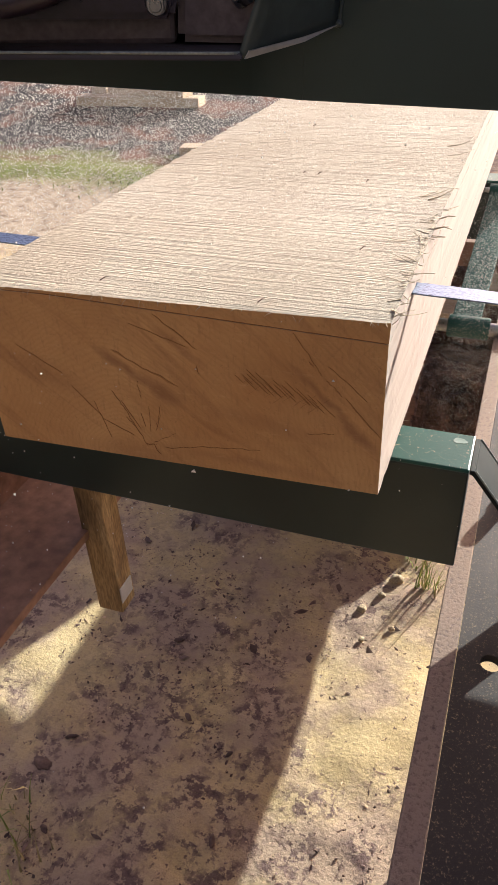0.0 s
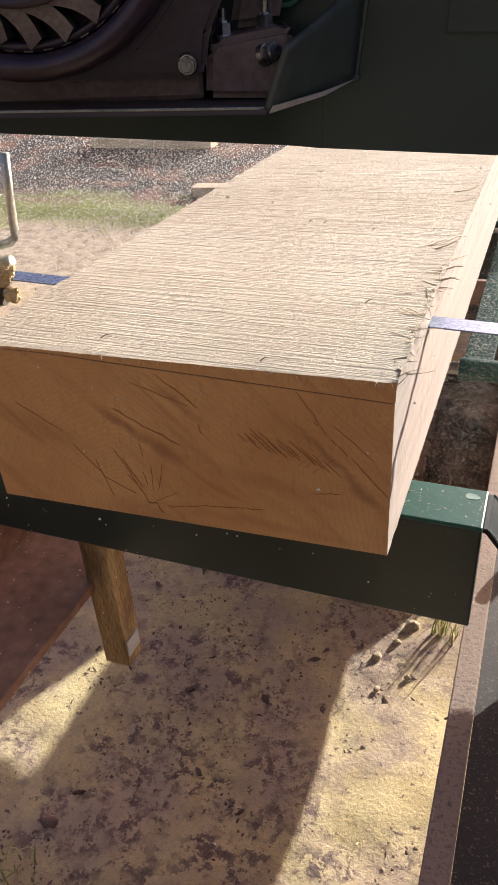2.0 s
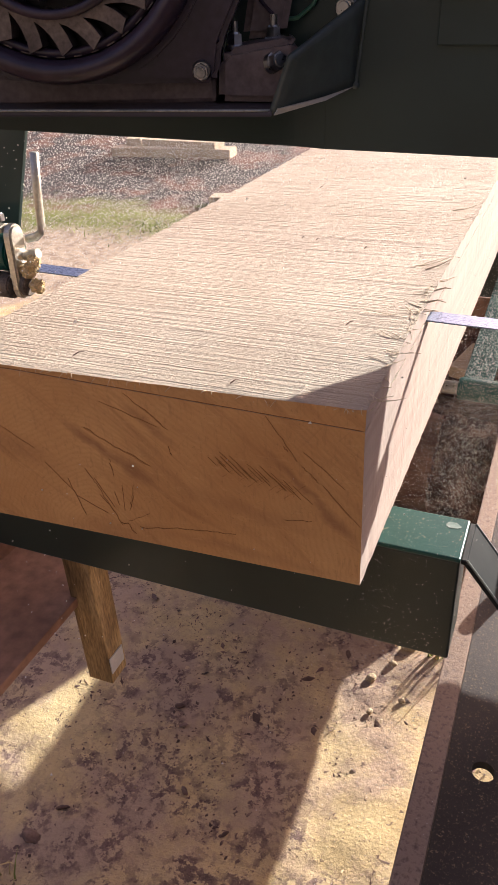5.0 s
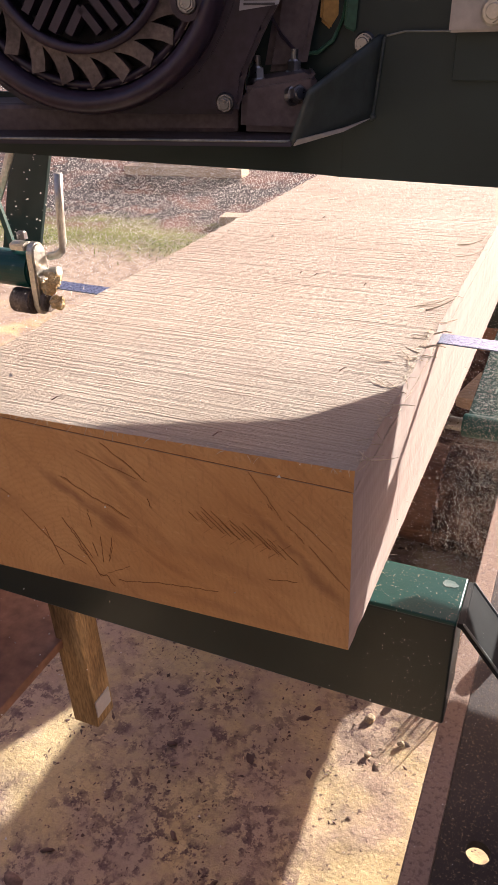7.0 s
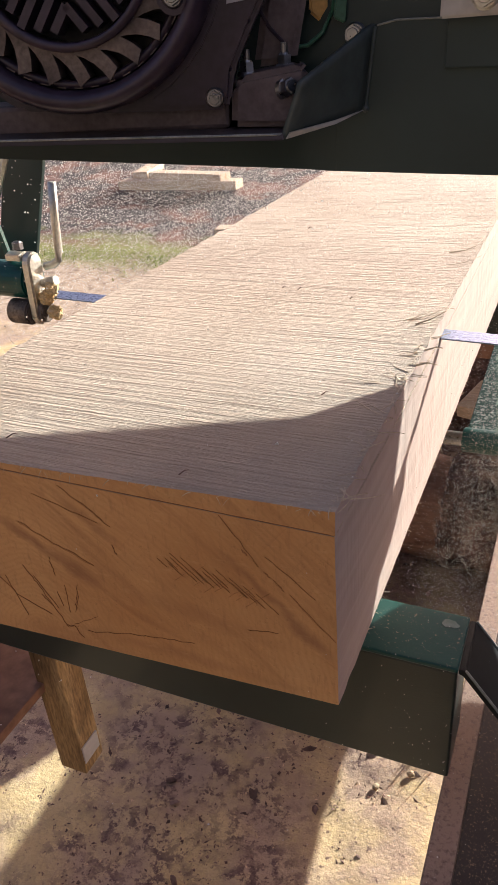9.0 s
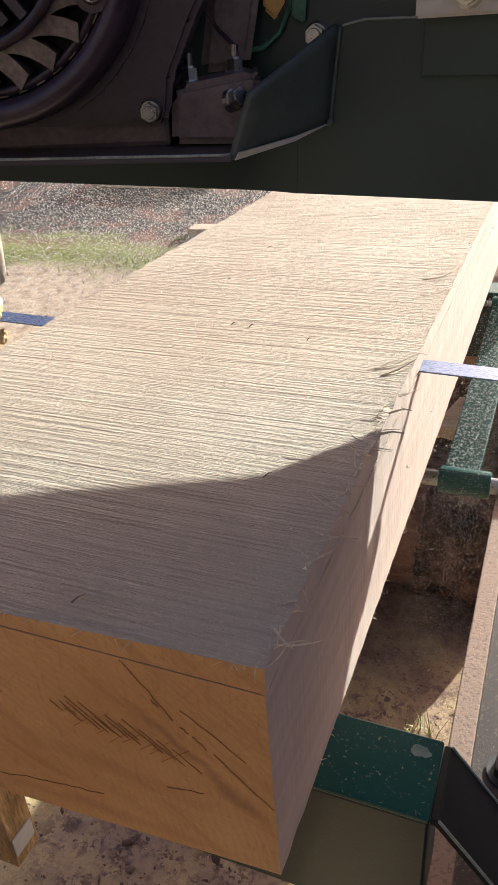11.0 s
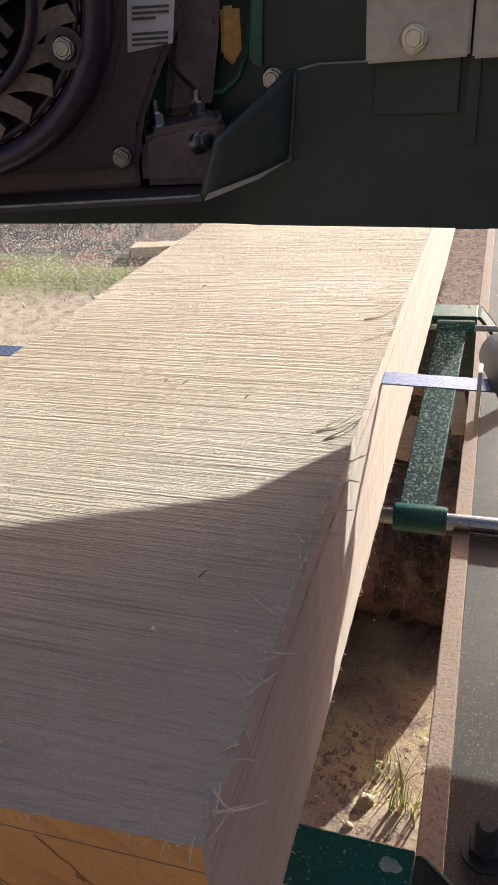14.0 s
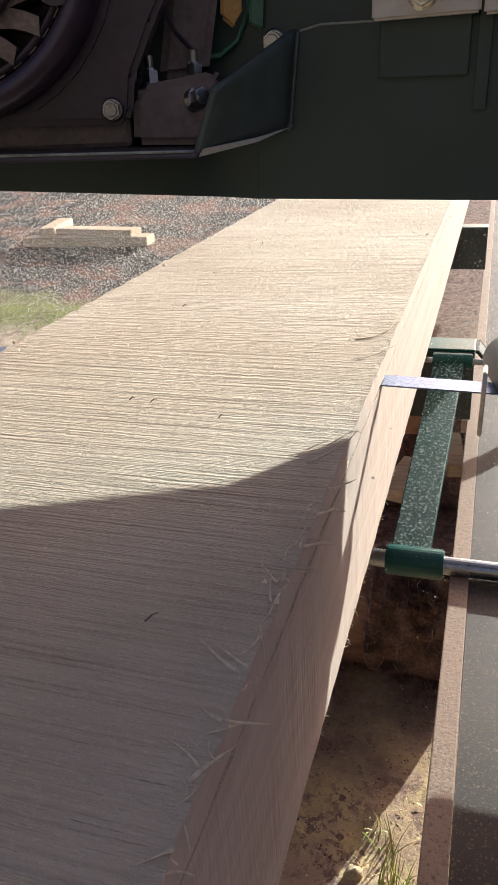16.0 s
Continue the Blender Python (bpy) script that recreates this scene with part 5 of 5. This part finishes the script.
tube(bm, [(-0.4180, 0.012, 0.030), (-0.406, 0.012, 0.033), (-0.400, 0.012, 0.038), (-0.3975, 0.012, 0.046), (-0.3955, 0.012, 0.080), (-0.392, 0.012, 0.116)], 0.0042, 14)
part("bent_handle", bm, M_ZINC, head, "bent zinc-plated handle rod", smooth=True)
rn = random.Random(5)
for cx, cy, cz, rr in ((-0.4100, -0.003, 0.0030, 0.0085), (-0.4035, -0.002, 0.0105, 0.0070), (-0.4020, -0.004, -0.0130, 0.0065)):
    bm = B()
    lump = bmesh.ops.create_icosphere(bm, subdivisions=4, radius=rr, matrix=Matrix.Translation((cx, cy, cz)))
    for v in lump["verts"]:
        v.co += (v.co - Vector((cx, cy, cz))) * (0.60 * noise.noise(v.co * 110) + 0.40 * noise.noise(v.co * 300))
    for k in range(70):
        p = Vector((cx, cy, cz)) + Vector((rn.gauss(0, 1), rn.gauss(0, 1), rn.gauss(0, 1))).normalized() * rr * rn.uniform(0.8, 1.1)
        bmesh.ops.create_icosphere(bm, subdivisions=1, radius=rn.uniform(0.0005, 0.0013), matrix=Matrix.Translation(p))
    part("sawdust_clump", bm, M_YELLOWCHIP, lg, "clump of pale damp sawdust")
bm = B()
box(bm, -0.496, -0.446, 0.060, 0.066, -0.03, 0.42, 0.001, Matrix.Translation((-0.47, 0.06, 0.1)) @ Matrix.Rotation(radians(17), 4, "Y") @ Matrix.Translation((0.47, -0.06, -0.1)))
part("left_upright", bm, M_DKGREEN, head)
bm = B()
box(bm, -0.458, -0.452, 0.0, 0.004, 0.035, 0.30, 0.0, Matrix.Translation((-0.455, 0, 0.04)) @ Matrix.Rotation(radians(-14), 4, "Y") @ Matrix.Translation((0.455, 0, -0.04)))
part("guide_strap", bm, M_GREEN, head, "thin green steel strap")
bm = B()
tube(bm, [(-0.520, 0.030, 0.030), (-0.483, 0.030, 0.092), (-0.446, 0.030, 0.160), (-0.420, 0.030, 0.220)], 0.0042, 6)
part("tension_strap", bm, M_ZINC, head, "pale grey steel strap")
bm = B()
prism(bm, [(-0.014, -0.030), (0.014, -0.030), (0.014, 0.018), (-0.004, 0.018), (-0.014, 0.012)], "x", 0.0752, 0.0785, 0.0008)
rg = part("guide_plate", bm, M_ZINC, head, "steel blade guide plate")
def hollow(bm, m, prof, seg=40):
    """A turned part about m's z from (radius, height) pairs."""
    rings = [[bm.verts.new(m @ Vector((r * math.cos(math.tau * k / seg), r * math.sin(math.tau * k / seg), h))) for k in range(seg)] for r, h in prof]
    for a, b in zip(rings, rings[1:]):
        for k in range(seg):
            bm.faces.new((a[k], a[(k + 1) % seg], b[(k + 1) % seg], b[k]))
    bm.faces.new(rings[0])
    bm.faces.new(rings[-1])
    bmesh.ops.recalc_face_normals(bm, faces=bm.faces)


AXLE = Matrix.Translation((0.1135, -0.028, 0.011)) @ Vector((0.20, -0.97, 0.05)).to_track_quat("Z", "Y").to_matrix().to_4x4()
bm = B()
hollow(bm, AXLE, [(0.0205, -0.095), (0.0210, -0.002), (0.0205, 0.0), (0.0188, 0.0), (0.0183, -0.002), (0.0180, -0.030), (0.004, -0.030)])
part("guide_roller", bm, M_RUBBER, rg, "hollow steel guide roller", smooth=True)
bm = B()
hollow(bm, AXLE, [(0.0100, -0.0295), (0.0100, 0.007), (0.0094, 0.008), (0.0078, 0.008), (0.0073, 0.0)])
part("roller_axle", bm, M_RUBBER, rg, "dull steel roller axle", smooth=True)
bm = B()
prism(bm, [(x, z - KERF + TILT * x) for x, z in ((0.187, 0.488), (0.1900, 0.4828), (0.196, 0.481), (0.62, 0.481), (0.62, 1.30), (-0.62, 1.30), (-0.62, 0.90), (-0.40, 0.860), (-0.144, 0.820),
                                                 (-0.030, 0.799), (0.0885, 0.7768), (0.0915, 0.7740), (0.115, 0.7495), (0.128, 0.69), (0.146, 0.645), (0.153, 0.632), (0.158, 0.624), (0.167, 0.619),
                                                 (0.198, 0.620), (0.240, 0.600), (0.215, 0.575), (0.190, 0.555), (0.186, 0.520))], "y", 0.150, 0.156)
part("wheel_guard", bm, M_DKGREEN, head, "green band-wheel guard and rear beam")


# ---- yard: weeds, chips, stones, offcuts
def blade_of_grass(bm, base, h, lean, width):
    """A bent, tapering leaf of two-sided faces."""
    side = Vector((-lean.y, lean.x, 0)).normalized() * width
    rows = []
    for s in (0, 0.35, 0.7, 1):
        c = base + Vector((lean.x * s * s, lean.y * s * s, h * (s - 0.25 * s * s * lean.length / max(h, 0.01))))
        w = side * (1 - 0.92 * s)
        rows.append((bm.verts.new(c - w), bm.verts.new(c + w)))
    for p, q in zip(rows, rows[1:]):
        bm.faces.new((p[0], p[1], q[1], q[0]))


def weed(x, y, n, h, spread, seed, straw=0.3):
    r = random.Random(seed)
    th = thing("weed_tuft", "small tuft of green and dry grass rooted in the soil", "weed", "weeds by the mill")
    for name, mat, cnt in (("foliage", M_GRASS, int(n * (1 - straw))), ("dry_straw", M_STRAW, int(n * straw))):
        bm = B()
        for k in range(cnt):
            a = r.uniform(0, math.tau)
            o = Vector((x + r.gauss(0, spread * 0.3), y + r.gauss(0, spread * 0.3), GROUND - 0.005))
            l = r.uniform(0.2, 1.0) * spread
            blade_of_grass(bm, o, h * r.uniform(0.35, 1.0), Vector((math.cos(a) * l, math.sin(a) * l, 0)), r.uniform(0.0009, 0.0021))
        tagged(part(name, bm, mat, th), kind="stuff")


weed(0.016, 0.595, 40, 0.095, 0.045, 1, 0.35)
weed(-0.020, 0.655, 20, 0.070, 0.04, 6, 0.5)
weed(-0.445, -0.075, 26, 0.060, 0.06, 2, 0.7)
weed(-0.49, -0.02, 16, 0.05, 0.05, 3, 0.6)


def scatter(name, label, mat, n, seed, sx, sy, smin, smax, flat=0.35, zoff=0.0, drift=0.0):
    """Many small bits lying on the ground, in one mesh; drift gathers them into patches."""
    r = random.Random(seed)
    verts, faces = [], []
    for k in range(n):
        x, y = r.uniform(*sx), r.uniform(*sy)
        if drift and noise.noise((x * 7, y * 7, 3.0)) + 0.6 * noise.noise((x * 22, y * 22, 8.0)) < drift * r.uniform(-0.6, 1.0):
            continue
        s = smin + (smax - smin) * r.random() ** 2.6
        l, w, h = s * r.uniform(0.8, 1.9), s * r.uniform(0.6, 1.0), s * flat * r.uniform(0.4, 1.2)
        m = Matrix.Translation((x, y, GROUND + h * 0.6 + zoff)) @ Euler((r.uniform(-0.4, 0.4), r.uniform(-0.4, 0.4), r.uniform(0, math.tau))).to_matrix().to_4x4()
        i = len(verts)
        for c in ((1, 0, 0), (0, 1, 0), (-1, 0, 0), (0, -1, 0), (0, 0, 1), (0, 0, -1), (0.6, 0.6, 0.1), (-0.6, -0.5, 0.1)):
            q = Vector((c[0] * l, c[1] * w, c[2] * h)) * (0.55 * r.uniform(0.6, 1.15))
            verts.append(tuple(m @ (q + Vector((r.uniform(-0.12, 0.12) * l, r.uniform(-0.12, 0.12) * w, 0)))))
        for e in (4, 5):
            ring = (0, 6, 1, 2, 7, 3)
            for a, b in zip(ring, ring[1:] + ring[:1]):
                faces.append((i + a, i + b, i + e) if e == 4 else (i + b, i + a, i + e))
    me = bpy.data.meshes.new(name)
    me.from_pydata([tuple(c * U for c in v) for v in verts], [], faces)
    me.materials.append(mat)
    return tagged(new(name, me), label, "debris", kind="stuff")


scatter("bark_bits", "dark bark crumbs strewn over the sawdust", M_BARK, 42000, 4, (-1.1, 0.3), (-0.5, 1.6), 0.0010, 0.0062, drift=0.30)
scatter("wood_chips", "pale wood chips and shavings on the ground", M_CHIP, 7000, 8, (-1.1, 0.3), (-0.5, 1.6), 0.0012, 0.0065, 0.2)
scatter("dark_twigs", "thin dark twigs and leaf scraps on the ground", M_BARK, 260, 9, (-0.9, 0.1), (-0.4, 1.2), 0.005, 0.018, 0.15)
scatter("gravel_stones", "grey and brown stones of the gravel bank", M_STONE, 12000, 12, (-9, 2), (3.55, 9.0), 0.008, 0.03, 0.8, 0.02)

def ground_piece(name, label, category, mat, x, y, l, w, h, turn, seed):
    """A lump or flake with an uneven outline, lying on the soil."""
    bm = B()
    vs = bmesh.ops.create_icosphere(bm, subdivisions=3, radius=1.0)["verts"]
    for v in vs:
        v.co *= 1 + 0.35 * noise.noise(v.co * 1.7 + Vector((seed, 0, 0))) + 0.15 * noise.noise(v.co * 5 + Vector((0, seed, 0)))
    bmesh.ops.transform(bm, matrix=Matrix.Translation((x, y, GROUND + h * 0.55)) @ Matrix.Rotation(radians(turn), 4, "Z") @ Matrix.Diagonal((l, w, h, 1)), verts=bm.verts)
    tagged(finish(name, bm, mat, smooth=True), label, category)


for x, y, l, w, h, turn, seed in ((-0.478, 0.045, 0.016, 0.009, 0.004, -8, 1), (-0.460, 0.100, 0.010, 0.003, 0.003, 30, 2), (-0.268, 0.010, 0.007, 0.004, 0.003, 10, 3), (-0.190, 0.020, 0.004, 0.010, 0.003, 15, 4),
                                 (-0.300, 0.190, 0.008, 0.004, 0.003, -40, 5), (-0.380, 0.330, 0.009, 0.005, 0.003, 20, 6), (-0.215, 0.150, 0.006, 0.003, 0.003, 60, 7), (-0.420, -0.040, 0.008, 0.004, 0.003, -30, 8)):
    ground_piece("bark_flake", "dark brown flake of bark lying on the sawdust", "bark", M_BARK, x, y, l, w, h, turn, seed)
for x, y, l, w, h, turn, seed in ((-0.043, 0.592, 0.013, 0.010, 0.009, 20, 11), (-0.090, 0.500, 0.010, 0.008, 0.006, 50, 12), (-0.062, 0.545, 0.007, 0.006, 0.005, 0, 13), (-0.075, 0.430, 0.006, 0.005, 0.004, 80, 14), (-0.030, 0.470, 0.006, 0.005, 0.004, 10, 15)):
    ground_piece("soil_lump", "pale lump of dry sandy soil", "soil", M_CLOD, x, y, l, w, h, turn, seed)

bm = B()
r = random.Random(21)
for k in range(60000):
    x = r.uniform(-5, -0.75)
    y = 3.25 + r.gauss(0, 0.13) + 0.12 * noise.noise((x * 1.5, 0, 7))
    a = r.uniform(0, math.tau)
    l = r.uniform(0.01, 0.06)
    blade_of_grass(bm, Vector((x, y, GROUND - 0.005)), r.uniform(0.010, 0.045), Vector((math.cos(a) * l, math.sin(a) * l, 0)), 0.0035)
tagged(finish("grass_strip", bm, M_GRASS), "strip of short green grass before the gravel", "grass", kind="stuff")

for name, label, cx, cy, cz, lx, ly, lz, rz in (("timber_offcut", "sawn timber offcut lying at the gravel's edge", -1.70, 3.58, GROUND + 0.045, 0.24, 0.12, 0.085, 8),
                                               ("stacked_plank", "pale sawn planks lying on the gravel bank", -2.56, 4.52, -0.006, 0.92, 0.14, 0.060, 2),
                                               ("stacked_plank", "yellow sawn plank leaning on the stack", -2.93, 4.74, 0.050, 0.11, 0.46, 0.050, 14),
                                               ("stacked_plank", "yellow sawn plank across the stack", -2.50, 4.56, 0.0465, 0.62, 0.13, 0.044, -8)):
    th = thing(name, label, "timber", "planks of the far stack" if name == "stacked_plank" else "")
    bm = B()
    box(bm, -lx / 2, lx / 2, -ly / 2, ly / 2, -lz / 2, lz / 2, 0.004, Matrix.Translation((cx, cy, cz)) @ Matrix.Rotation(radians(rz), 4, "Z"))
    part("plank_body", bm, M_TIMBER, th)


# ---- sawdust thrown by the blade
def spray(seed, n, cx, cy, cz, sx, sy, sz, smin, smax, label):
    r = random.Random(seed)
    verts, faces = [], []
    for k in range(n):
        p = Vector((cx + r.gauss(0, sx), cy + r.gauss(0, sy), cz + r.gauss(0, sz)))
        s = r.uniform(smin, smax)
        q = Euler((r.uniform(0, 6), r.uniform(0, 6), r.uniform(0, 6))).to_matrix()
        i = len(verts)
        verts += [tuple((p + q @ Vector(c) * s) * U) for c in ((1, 0, -0.4), (-0.6, 0.8, -0.4), (-0.5, -0.8, -0.4), (0, 0, 0.8))]
        faces += [(i, i + 1, i + 2), (i, i + 3, i + 1), (i + 1, i + 3, i + 2), (i + 2, i + 3, i)]
    me = bpy.data.meshes.new("sawdust_spray")
    me.from_pydata(verts, [], faces)
    me.materials.append(M_MOTE)
    return tagged(new("sawdust_spray", me), label, "sawdust", kind="stuff")


SPRAYS = [spray(1, 90000, -0.66, 0.90, 0.60, 0.27, 0.45, 0.17, 0.0004, 0.0012, "fine pale sawdust hanging in the air beyond the blade"),
          spray(2, 9000, -0.50, 0.45, 0.62, 0.16, 0.30, 0.12, 0.0003, 0.0008, "fine pale sawdust hanging in the air beyond the blade"),
          spray(3, 22000, 0.050, 0.16, 0.36, 0.026, 0.20, 0.10, 0.00015, 0.0005, "fine pale sawdust falling beside the timber")]


# ---- what moves
def motions():
    drift = random.Random(3)
    for n, ob in enumerate(SPRAYS):
        rows = []
        for k in range(33):
            t = k * 0.5
            y = np.interp(t, [a for a, _ in HEAD_Y], [b for _, b in HEAD_Y])
            if n == 2:      # the plume beside the timber blows away and back
                y += np.interp(t, [0, 5, 9, 12, 16], [0.45, 0.0, 0.0, 0.38, 0.50])
            rows.append((t, Matrix.Translation((drift.uniform(-0.03, 0.03) * U, (y + drift.uniform(-0.03, 0.03)) * U, drift.uniform(-0.025, 0.025) * U))))
        walk(ob, rows)
    walk(head, [(t, Matrix.Translation((0, y * U, KERF * U)) @ LEAN) for t, y in HEAD_Y])


motions()
